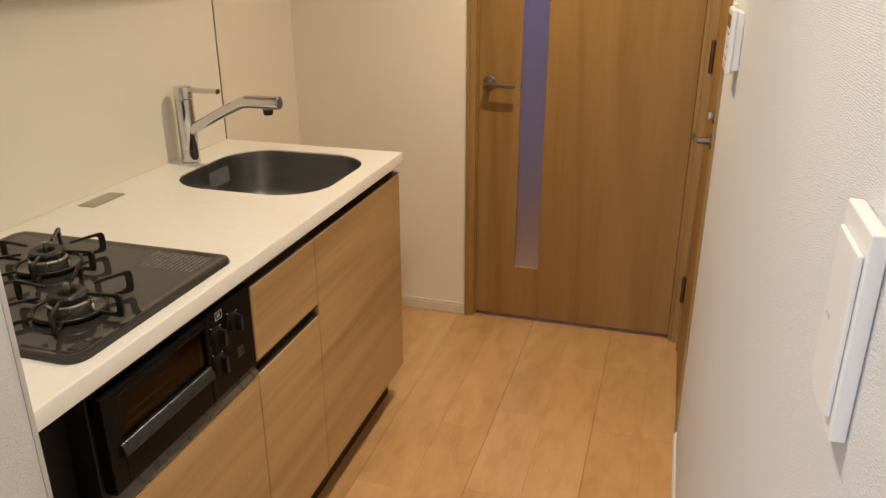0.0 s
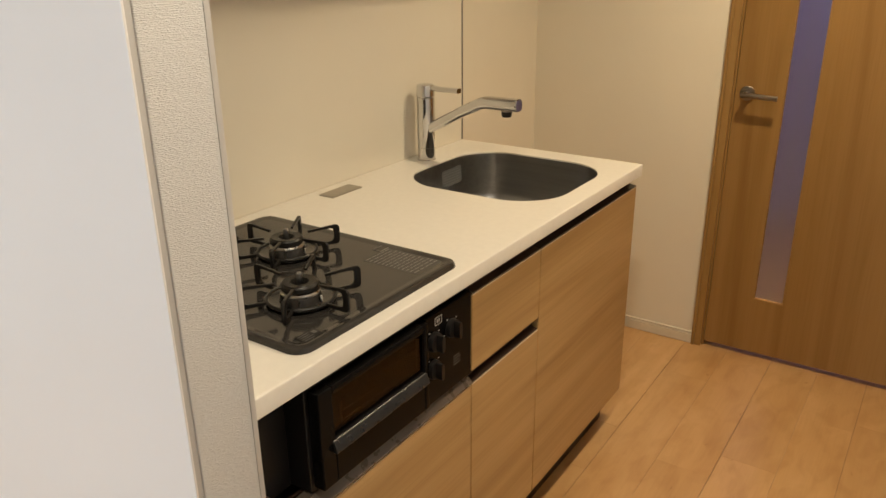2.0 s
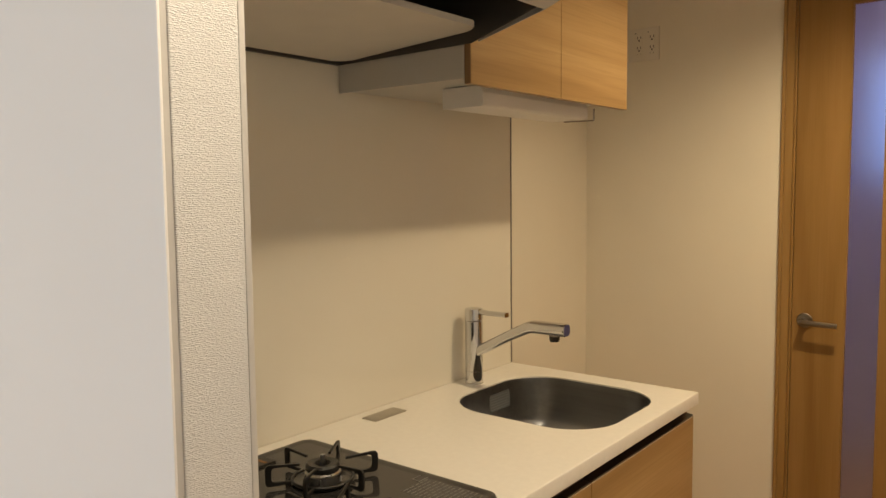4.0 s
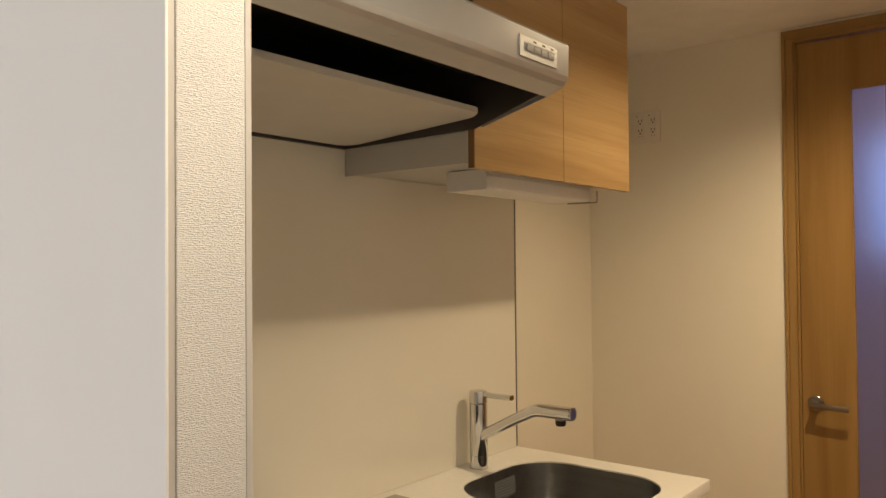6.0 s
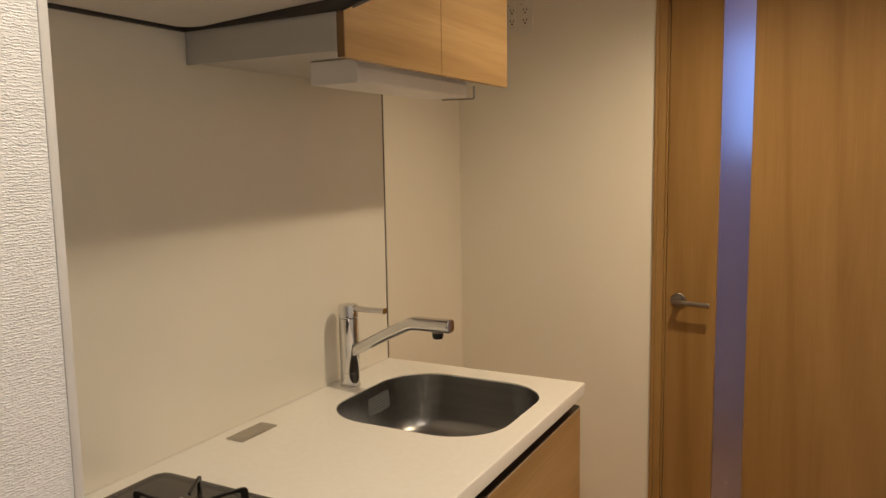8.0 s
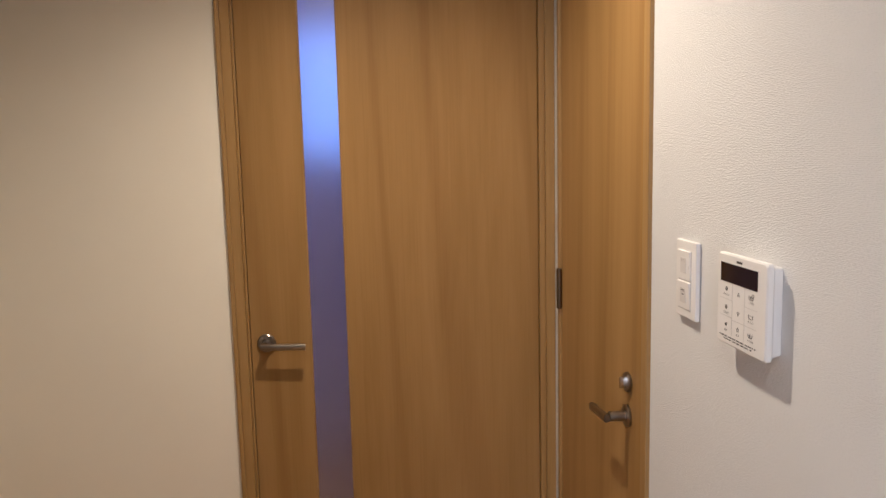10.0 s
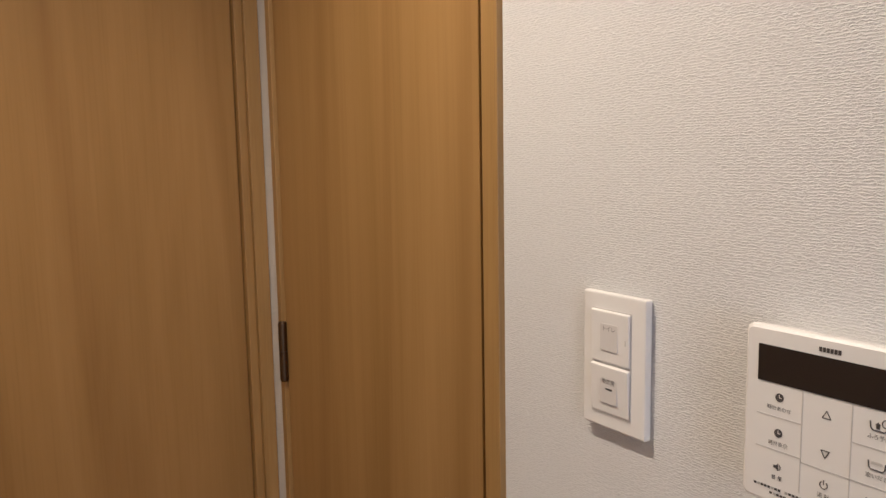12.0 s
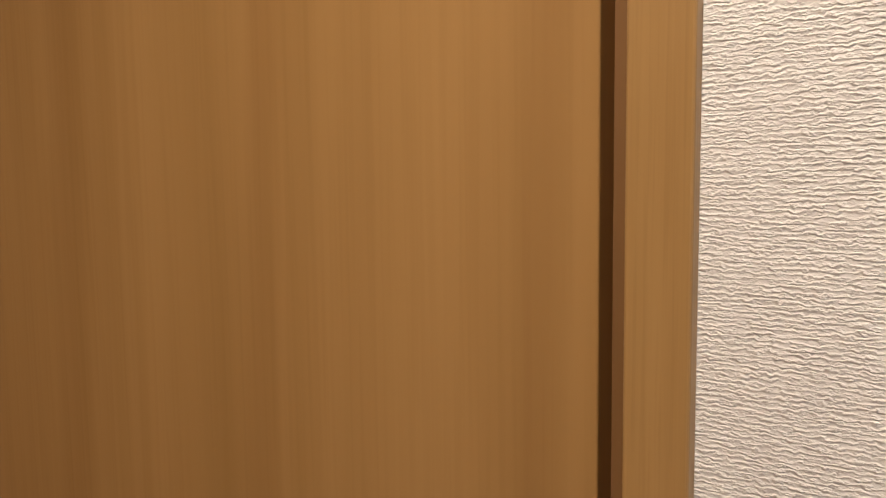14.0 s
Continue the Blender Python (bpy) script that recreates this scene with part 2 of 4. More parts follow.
def link_mesh(name, bm, mat, base, parent=None):
    me = bpy.data.meshes.new(name)
    bmesh.ops.recalc_face_normals(bm, faces=bm.faces)
    bm.transform(Matrix.Translation(-Vector(base)))
    bm.normal_update()
    # edges stay sharp where they fold hard, and where a wide face meets a narrow bevel
    for e in bm.edges:
        if len(e.link_faces) == 2:
            big, small = sorted((f.calc_area() for f in e.link_faces), reverse=True)
            fold = e.calc_face_angle(0.0)
            e.smooth = not (fold > radians(32) or (fold > radians(6) and big > 12 * small))
    for f in bm.faces:
        f.smooth = any(e.smooth for e in f.edges)
    bm.to_mesh(me)
    bm.free()
    me.materials.append(mat)
    ob = new(name, me)
    if parent:
        ob.parent = parent
    else:
        ob.location = base
    BASE[ob.name] = Vector(base)
    return ob


def thing(name, base, label, category, group="", kind=""):
    ob = new(name)
    ob.location = base
    ob.empty_display_size = 0.05
    BASE[ob.name] = Vector(base)
    return tagged(ob, label, category, group, kind)


def part(name, bm, mat, parent, label=""):
    return tagged(link_mesh(name, bm, mat, BASE[parent.name], parent), label)


def structure(name, bm, mat, label, category):
    return tagged(link_mesh(name, bm, mat, (0, 0, 0)), label, category, kind="structure")


def box(x0, x1, y0, y1, z0, z1, bevel=0.0, seg=2, into=None):
    bm = bmesh.new()
    bmesh.ops.create_cube(bm, size=1)
    for v in bm.verts:
        v.co = Vector(((x0 + x1) / 2 + v.co.x * (x1 - x0), (y0 + y1) / 2 + v.co.y * (y1 - y0), (z0 + z1) / 2 + v.co.z * (z1 - z0)))
    if bevel:
        bmesh.ops.bevel(bm, geom=list(bm.edges), offset=bevel, segments=seg, affect="EDGES", profile=0.5)
    return merged(into, bm)


def merged(into, bm):
    if into is None:
        return bm
    me = bpy.data.meshes.new("join")
    bm.to_mesh(me)
    into.from_mesh(me)
    bpy.data.meshes.remove(me)
    bm.free()
    return into


def prism(points, direction, bevel=0.0, into=None):
    """A closed outline of 3D points pushed along a direction."""
    bm = bmesh.new()
    face = bm.faces.new([bm.verts.new(p) for p in points])
    out = bmesh.ops.extrude_face_region(bm, geom=[face])
    bmesh.ops.translate(bm, verts=[g for g in out["geom"] if isinstance(g, bmesh.types.BMVert)], vec=Vector(direction))
    if bevel:
        bmesh.ops.bevel(bm, geom=list(bm.edges), offset=bevel, segments=2, affect="EDGES", profile=0.5)
    return merged(into, bm)


def lathe(profile, centre, axis="z", seg=32, into=None):
    """Turns (radius, height) pairs about an axis through centre."""
    bm = bmesh.new()
    rings = []
    for r, h in profile:
        ring = []
        for k in range(seg):
            a = 2 * math.pi * k / seg
            c, s = r * math.cos(a), r * math.sin(a)
            p = {"z": (c, s, h), "x": (h, c, s), "y": (c, h, s)}[axis]
            ring.append(bm.verts.new(Vector(centre) + Vector(p)))
        rings.append(ring)
    for a, b in zip(rings, rings[1:]):
        for k in range(seg):
            bm.faces.new((a[k], a[(k + 1) % seg], b[(k + 1) % seg], b[k]))
    for ring in (rings[0], rings[-1]):
        bm.faces.new(ring)
    bmesh.ops.remove_doubles(bm, verts=bm.verts, dist=1e-6)
    return merged(into, bm)


def sweep(points, ru, rv, up=(0, 0, 1), seg=12, power=2.0, into=None, taper=None):
    """A rod along points; its section is a (super)ellipse, ru to the side and rv upwards."""
    bm = bmesh.new()
    pts = [Vector(p) for p in points]
    rings = []
    for k, p in enumerate(pts):
        d = (pts[min(k + 1, len(pts) - 1)] - pts[max(k - 1, 0)]).normalized()
        side = d.cross(Vector(up))
        side = side.normalized() if side.length > 1e-4 else Vector((1, 0, 0))
        top = side.cross(d).normalized()
        ring, f = [], taper[k] if taper else 1.0
        for j in range(seg):
            a = 2 * math.pi * (j + 0.5) / seg
            c, s = math.cos(a), math.sin(a)
            c, s = math.copysign(abs(c) ** (2 / power), c), math.copysign(abs(s) ** (2 / power), s)
            ring.append(bm.verts.new(p + side * (ru * c * f) + top * (rv * s * f)))
        rings.append(ring)
    for a, b in zip(rings, rings[1:]):
        for j in range(seg):
            bm.faces.new((a[j], a[(j + 1) % seg], b[(j + 1) % seg], b[j]))
    bm.faces.new(rings[0])
    bm.faces.new(rings[-1])
    return merged(into, bm)


def rounded(x0, x1, y0, y1, r, n=8, bulge=0.0):
    """A rounded rectangle in plan; bulge bows its sides outwards."""
    out = []
    for cx, cy, a0 in ((x1 - r, y1 - r, 0), (x0 + r, y1 - r, 90), (x0 + r, y0 + r, 180), (x1 - r, y0 + r, 270)):
        for k in range(n + 1):
            a = radians(a0 + 90 * k / n)
            out.append((cx + r * math.cos(a), cy + r * math.sin(a)))
    mx, my = (x0 + x1) / 2, (y0 + y1) / 2
    hx, hy = (x1 - x0) / 2, (y1 - y0) / 2
    return [(mx + (x - mx) * (1 + bulge * (1 - ((y - my) / hy) ** 2)), my + (y - my) * (1 + bulge * (1 - ((x - mx) / hx) ** 2))) for x, y in out]


def slab(outline, z0, z1, bevel=0.0, into=None):
    return prism([(x, y, z0) for x, y in outline], (0, 0, z1 - z0), bevel, into)


# ---------------------------------------------------------------- structure
END, SPLASH_X, RIGHT, CEIL, LOW = 3.05, 0.0, 1.50, 2.40, 2.197


def shell():
    structure("wall_end", box(-0.20, 0.643, END, END + 0.10, 0, CEIL, into=box(0.643, 1.60, END, END + 0.10, 2.183, CEIL)), PAPER_WARM_LIT,
              "cream ribbed wallpaper on the kitchen end wall, warm lamp tint in colour", "wall")
    structure("wall_left_recess", box(-0.20, -0.075, 2.40, END, 0, CEIL), PAPER_WARM_LIT, "cream ribbed wallpaper beyond the worktop's end, warm lamp tint in colour", "wall")
    structure("wall_behind_counter", box(-0.20, -0.006, 0.869, 2.398, 0, CEIL), PAPER, "wall that carries the splash panel", "wall")
    right = box(RIGHT, RIGHT + 0.10, 0.56, 2.350, 0, CEIL)
    box(RIGHT, RIGHT + 0.10, 2.985, END, 0, CEIL, into=right)
    box(RIGHT, RIGHT + 0.10, 2.350, 2.985, 2.16, CEIL, into=right)
    structure("wall_right", right, PAPER, "white ribbed wallpaper with switches beside a wooden door", "wall")
    structure("wall_stub", box(-0.20, 0.684, 0.7845, 0.869, 0, CEIL, 0.0015), PAPER, "narrow wall end in white ribbed wallpaper", "wall")
    structure("wall_partition", box(-1.60, 0.6835, 0.7735, 0.7768, 0, CEIL, 0.001), PANEL_WHITE, "smooth white partition panel of the room", "wall")
    structure("wall_partition_core", box(-1.60, 0.6815, 0.7769, 0.7844, 0, CEIL), PLASTIC_GREY, "grey joint behind the white partition panel", "wall")
    structure("trim_stub", box(0.676, 0.6855, 0.8625, 0.8703, 0, LOW, 0.001), PLASTIC_GREY, "thin pale grey corner bead on the wall end", "trim")
    structure("wall_room_left", box(-1.70, -1.60, -3.2, 0.775, 0, CEIL), PAPER, "plain white room wall", "wall")
    structure("wall_room_right", box(3.2, 3.3, -3.2, 0.66, 0, CEIL), PAPER, "plain white room wall", "wall")
    structure("wall_room_front", box(1.60, 3.2, 0.56, 0.66, 0, CEIL), PAPER, "plain white room wall", "wall")
    back = box(-1.70, -1.5, -3.3, -3.2, 0, CEIL)
    box(0.3, 3.3, -3.3, -3.2, 0, CEIL, into=back)
    box(-1.5, 0.3, -3.3, -3.2, 0, 0.4, into=back)
    box(-1.5, 0.3, -3.3, -3.2, 2.2, CEIL, into=back)
    structure("wall_room_back", back, PAPER, "plain white room wall with a window", "wall")
    win = structure("window_1", box(-1.5, 0.3, -3.28, -3.22, 0.4, 0.45, into=box(-1.5, 0.3, -3.28, -3.22, 2.15, 2.2, into=box(-0.63, -0.57, -3.28, -3.22, 0.45, 2.15))), PLASTIC,
                    "plain white framed window of the room", "window")
    BASE[win.name] = Vector((0, 0, 0))
    for x0, x1 in ((-1.5, -0.63), (-0.57, 0.3)):
        pane = part("pane", box(x0, x1, -3.252, -3.248, 0.45, 2.15), CLEAR, win, "clear window pane")
        pane.visible_shadow = False
    structure("ceiling", box(-1.70, 3.30, -3.30, 4.80, CEIL, CEIL + 0.10), CEILING, "plain white papered ceiling", "ceiling")
    structure("ceiling_kitchen", box(-0.15, 1.58, 0.7850, END + 0.05, LOW, CEIL - 0.002), CEILING, "low white papered ceiling over the kitchen", "ceiling")
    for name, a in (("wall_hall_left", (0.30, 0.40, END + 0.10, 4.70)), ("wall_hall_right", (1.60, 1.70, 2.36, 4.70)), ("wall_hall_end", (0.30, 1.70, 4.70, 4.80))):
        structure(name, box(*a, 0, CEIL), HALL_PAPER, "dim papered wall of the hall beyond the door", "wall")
    # baseboards
    def skirt(y, side):
        return [(side(0.0005), y, 0.0015), (side(0.0085), y, 0.0015), (side(0.0090), y, 0.003), (side(0.0090), y, 0.0375), (side(0.0045), y, 0.0395), (side(0.0045), y, 0.0415), (side(0.0072), y, 0.0425), (side(0.0068), y, 0.0480), (side(0.0005), y, 0.0490)]
    structure("baseboard", prism([(-0.075, END - d, z) for d, _, z in skirt(0, lambda v: v)], (0.714, 0, 0)), SKIRT, "low beige vinyl baseboard along the end wall", "baseboard")
    structure("baseboard_right", prism(skirt(0.56, lambda v: RIGHT - v), (0, 1.791, 0)), SKIRT, "low beige vinyl baseboard along the wall", "baseboard")
    structure("baseboard_corner", box(RIGHT - 0.007, RIGHT - 0.0005, 2.986, 3.035, 0, 0.048, 0.0015), SKIRT, "short piece of beige vinyl baseboard", "baseboard")
    # splash panel with its dark edge strip
    panel = structure("splash_panel", box(-0.005, SPLASH_X, 0.870, 2.398, 0.852, 1.80, 0.0008), SPLASH, "glossy cream splash panel behind the worktop", "wall panel")
    BASE[panel.name] = Vector((0, 0, 0))
    part("edge_strip", box(-0.0752, 0.0015, 2.3985, 2.4035, 0.852, CEIL - 0.01, 0.0006), STEEL, panel, "thin grey metal edge strip")
    part("sealant", box(0.0, 0.003, 0.870, 2.398, 0.8502, 0.853, 0.001), SPLASH, panel, "white sealant bead")


shell()


def casing(name, base, label, uprights, heads):
    ob = thing(name, base, label, "door frame", kind="structure")
    for bm in uprights:
        part("jamb", bm, FRAME_WOOD, ob)
    for bm in heads:
        part("head", bm, HEAD_WOOD, ob)
    return ob


def hinge(door, x, y, z0, z1):
    h = part("hinge", lathe([(0.0, z0), (0.0065, z0), (0.0075, z0 + 0.003), (0.0075, (z0 + z1) / 2 - 0.001), (0.0062, (z0 + z1) / 2), (0.0075, (z0 + z1) / 2 + 0.001), (0.0075, z1 - 0.003), (0.0065, z1), (0.0, z1)],
             (x, y, 0), seg=16), BRONZE, door, "dark bronze barrel hinge")
    return h


def hall_door():
    """Wooden door in the end wall, with a tall frosted slot of glass."""
    f = casing("door_frame_1", (1.06, END, 0), "oak-coloured laminate casing round the hall door",
               [box(0.639, 0.650, 3.036, 3.15, 0, 2.185, 0.001), box(0.650, 0.674, 3.041, 3.15, 0, 2.157, 0.0012), box(0.674, 0.680, 3.056, 3.15, 0, 2.15, 0.001),
                box(1.4595, 1.474, 3.046, 3.15, 0, 2.157, 0.0012), box(1.474, 1.499, 3.036, 3.15, 0, 2.185, 0.001), box(0.674, 0.696, 3.0955, 3.15, 0, 2.15), box(1.443, 1.4597, 3.0955, 3.15, 0, 2.15)],
               [box(0.650, 1.488, 3.0365, 3.15, 2.157, 2.185, 0.001), box(0.674, 1.464, 3.0415, 3.15, 2.145, 2.1568, 0.001)])
    x0, x1, y0, y1, z0, z1 = 0.6815, 1.4580, 3.060, 3.094, 0.019, 2.140
    gx0, gx1, gz0, gz1 = 0.837, 0.938, 0.230, 1.973
    d = tagged(thing("door_1", (x0, y0, 0), "closed oak-coloured door with a tall frosted glass slot", "door"), kind="structure")
    leaf = box(x0, gx0, y0, y1, z0, z1, 0.001)
    box(gx1, x1, y0, y1, z0, z1, 0.001, into=leaf)
    box(gx0 - 0.001, gx1 + 0.001, y0 + 0.0002, y1 - 0.0002, z0, gz0, into=leaf)
    box(gx0 - 0.001, gx1 + 0.001, y0 + 0.0002, y1 - 0.0002, gz1, z1, into=leaf)
    part("leaf", leaf, DOOR_WOOD, d)
    glass = part("glass", box(gx0 + 0.001, gx1 - 0.001, y0 + 0.012, y0 + 0.017, gz0 + 0.001, gz1 - 0.001), FROST, d, "narrow frosted glass slot")
    glass.visible_shadow = False
    bead = box(gx0, gx0 + 0.004, y0 + 0.002, y0 + 0.012, gz0, gz1, 0.0006)
    box(gx1 - 0.004, gx1, y0 + 0.002, y0 + 0.012, gz0, gz1, 0.0006, into=bead)
    box(gx0 + 0.004, gx1 - 0.004, y0 + 0.002, y0 + 0.012, gz0, gz0 + 0.004, 0.0006, into=bead)
    box(gx0 + 0.004, gx1 - 0.004, y0 + 0.002, y0 + 0.012, gz1 - 0.004, gz1, 0.0006, into=bead)
    part("glazing_bead", bead, FRAME_WOOD, d, "slim wooden glazing bead")
    hx, hz = 0.722, 0.966
    h = part("door_handle", lathe([(0, 0), (0.0225, 0), (0.0245, -0.003), (0.0245, -0.006), (0.022, -0.008), (0.011, -0.009), (0.0105, -0.040), (0, -0.040)], (hx, y0, hz), "y", 32), NICKEL, d, "satin nickel rose")
    part("lever", sweep([(hx - 0.010, y0 - 0.047, hz), (hx, y0 - 0.048, hz), (hx + 0.03, y0 - 0.049, hz - 0.001), (hx + 0.104, y0 - 0.049, hz - 0.004)], 0.0065, 0.0085, seg=16, power=3.0), NICKEL, h, "satin nickel lever")
    return f, d


def washroom_door():
    """Wooden door in the right wall, closed, hinged beside the corner."""
    f = casing("door_frame_2", (RIGHT, 2.67, 0), "oak-coloured laminate casing round the side door",
               [box(1.492, 1.60, 2.350, 2.377, 0, 2.165, 0.0012), box(1.530, 1.60, 2.377, 2.400, 0, 2.14, 0.001), box(1.492, 1.60, 2.968, 2.985, 0, 2.165, 0.0012)],
               [box(1.4925, 1.60, 2.378, 2.968, 2.14, 2.165, 0.001)])
    d = tagged(thing("door_2", (1.51, 2.39, 0), "closed plain oak-coloured door beside the control panel", "door"), kind="structure")
    part("leaf", box(1.499, 1.528, 2.3905, 2.966, 0.012, 2.136, 0.001), DOOR_WOOD, d)
    for z0, z1 in ((0.206, 0.308), (1.044, 1.150), (1.860, 1.960)):
        hinge(d, 1.4920, 2.967, z0, z1)
    # brown strip that fills the gap between casing and leaf
    part("gap_strip", box(1.514, 1.529, 2.3772, 2.3903, 0.012, 2.136), GAP_BROWN, d, "dark brown strip in the door gap")
    part("latch_plate", box(1.4985, 1.4998, 2.3908, 2.3930, 0.84, 1.0, 0.0003), BRONZE, d, "dark latch plate")
    lx = 1.500
    lock = part("thumb_turn", lathe([(0, 0), (0.018, 0), (0.0195, -0.003), (0.0195, -0.007), (0.018, -0.009), (0, -0.009)], (lx, 2.458, 1.000), "x", 32), NICKEL, d, "satin nickel lock rose")
    part("knob", sweep([(lx - 0.008, 2.458, 1.000), (lx - 0.020, 2.458, 1.000)], 0.004, 0.012, seg=12, power=3), CHROME, lock, "small chrome turn")
    h = part("door_handle", lathe([(0, 0), (0.021, 0), (0.0225, -0.003), (0.0225, -0.006), (0.0205, -0.008), (0.0105, -0.009), (0.010, -0.040), (0, -0.040)], (lx, 2.462, 0.930), "x", 32), NICKEL, d, "satin nickel rose")
    part("lever", sweep([(lx - 0.047, 2.452, 0.930), (lx - 0.048, 2.462, 0.930), (lx - 0.049, 2.48, 0.929), (lx - 0.049, 2.545, 0.924)], 0.0065, 0.0085, seg=16, power=3.0), NICKEL, h, "satin nickel lever")
    return f, d


hall_door()
washroom_door()

# ---------------------------------------------------------------- kitchen
FRONT, EDGE, TOPZ = 0.597, 0.607, 0.850
SINK = (0.110, 0.546, 1.898, 2.320)


def worktop():
    w = thing("worktop", (0.3, 1.64, TOPZ), "cream resin worktop with rounded edges on the base cabinets", "worktop")
    bm = bmesh.new()
    x0, x1, y0, y1, z0, z1 = 0.001, EDGE, 0.870, 2.407, 0.816, TOPZ
    outline = rounded(*SINK, 0.125, 10, 0.022)
    e = 0.004

    def ring(o, z):
        return [bm.verts.new((x, y, z)) for x, y in o]

    # the outer rim follows the hole's angular steps, so that the deck is one band of quads
    mx, my = (SINK[0] + SINK[1]) / 2, (SINK[2] + SINK[3]) / 2
    near, far = 1.80, y1
    outer = []
    for x, y in outline:
        dx, dy = x - mx, y - my
        k = min((x1 - e - mx) / dx if dx > 1e-6 else 9e9, (x0 - mx) / dx if dx < -1e-6 else 9e9, (far - e - my) / dy if dy > 1e-6 else 9e9, (near - my) / dy if dy < -1e-6 else 9e9)
        outer.append((mx + dx * k, my + dy * k))
    a, b = ring(outline, z1), ring(outer, z1)
    n = len(a)
    for k in range(n):
        bm.faces.new((a[k], a[(k + 1) % n], b[(k + 1) % n], b[k]))
    for cx, cy in ((x1 - e, far - e), (x0, far - e), (x0, near), (x1 - e, near)):
        best = sorted(range(n), key=lambda q: (outer[q][0] - cx) ** 2 + (outer[q][1] - cy) ** 2)
        q = best[0]
        r = (q + 1) % n if (outer[(q + 1) % n][0] - outer[q][0]) * (outer[(q + 1) % n][1] - outer[q][1]) != 0 else (q - 1) % n
        v = bm.verts.new((cx, cy, z1))
        bm.faces.new((b[q], b[r], v))
    c = ring(outline, z1 - 0.0045)
    for k in range(n):
        bm.faces.new((a[k], a[(k + 1) % n], c[(k + 1) % n], c[k]))
    top = bm
    box(x0, x1 - e, y0, near, z1 - 0.02, z1, into=top)
    # rounded front nosing and end nosing
    prof = [(x1 - e, z1), (x1 - 0.0012, z1 - 0.0012), (x1, z1 - e), (x1, z0 + 0.002), (x1 - 0.002, z0), (x1 - 0.03, z0), (x1 - 0.03, z1 - 0.010), (x1 - e, z1 - 0.010)]
    prism([(x, y0, z) for x, z in prof], (0, y1 - y0 - e, 0), into=top)
    prism([(x0, y1 - e, z1), (x0, y1 - 0.0012, z1 - 0.0012), (x0, y1, z1 - e), (x0, y1, z0), (x0, y1 - 0.03, z0), (x0, y1 - 0.03, z1 - 0.012), (x0, y1 - e, z1 - 0.012)], (x1 - x0 - 0.001, 0, 0), into=top)
    part("slab", top, TOP, w)
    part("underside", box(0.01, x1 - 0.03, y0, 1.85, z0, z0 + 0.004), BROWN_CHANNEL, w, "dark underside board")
    # outlet plate let into the top
    p = thing("outlet_plate", (0.056, 1.740, TOPZ), "flat grey metal cover plate let into the worktop", "cover plate")
    part("plate", slab(rounded(0.032, 0.080, 1.683, 1.797, 0.003, 3), TOPZ + 0.0002, TOPZ + 0.0022, 0.0005), COVER, p)
    part("lid", slab(rounded(0.036, 0.076, 1.689, 1.791, 0.002, 3), TOPZ + 0.0022, TOPZ + 0.0028, 0.0002), COVER, p, "brushed hinged lid")


def sink():
    s = thing("sink", (0.35, 2.115, TOPZ - 0.18), "deep grey stainless steel sink bowl under the worktop", "sink")
    bm = bmesh.new()
    rows = [(0.004, -0.0042, 0.150), (0.0005, -0.0048, 0.150), (0.0, -0.012, 0.150), (-0.004, -0.070, 0.140), (-0.009, -0.122, 0.130), (-0.016, -0.142, 0.122), (-0.030, -0.157, 0.110), (-0.050, -0.164, 0.095), (-0.075, -0.167, 0.080), (-0.15, -0.171, 0.05)]
    rings = []
    for grow, dz, r in rows:
        o = rounded(SINK[0] - grow, SINK[1] + grow, SINK[2] - grow, SINK[3] + grow, max(0.02, r + grow * 0.5 - 0.025), 10, 0.022)
        rings.append([bm.verts.new((x, y, TOPZ + dz)) for x, y in o])
    for a, b in zip(rings, rings[1:]):
        for k in range(len(a)):
            bm.faces.new((a[k], a[(k + 1) % len(a)], b[(k + 1) % len(b)], b[k]))
    bm.faces.new(rings[-1])
    part("bowl", bm, STEEL, s)
    part("drain", lathe([(0, 0.004), (0.020, 0.004), (0.024, 0.002), (0.050, 0.003), (0.054, 0.006), (0.057, 0.004), (0.057, 0), (0, 0)], (0.30, 2.17, TOPZ - 0.173), seg=40), CHROME, s, "round drain strainer")
    # the sticker leans with the bowl's wall
    def wall_at(y, z):
        return 0.1110 + 0.052 * (0.820 - z) + 0.015 * (y - 2.12) - 0.0026

    def film(y0, y1, z0, z1, out):
        return prism([(wall_at(y, z) + out, y, z) for y, z in ((y0, z0), (y1, z0), (y1, z1), (y0, z1))], (0.0003, 0, 0))
    st = part("sticker", film(2.120, 2.240, 0.770, 0.820, 0.0), FILM, s, "clear sticker with fine print")
    for k in range(6):
        part("print_line", film(2.126, 2.232 - 0.012 * (k % 3), 0.775 + k * 0.0075, 0.7775 + k * 0.0075, 0.0003), PRINT_FILM, st)


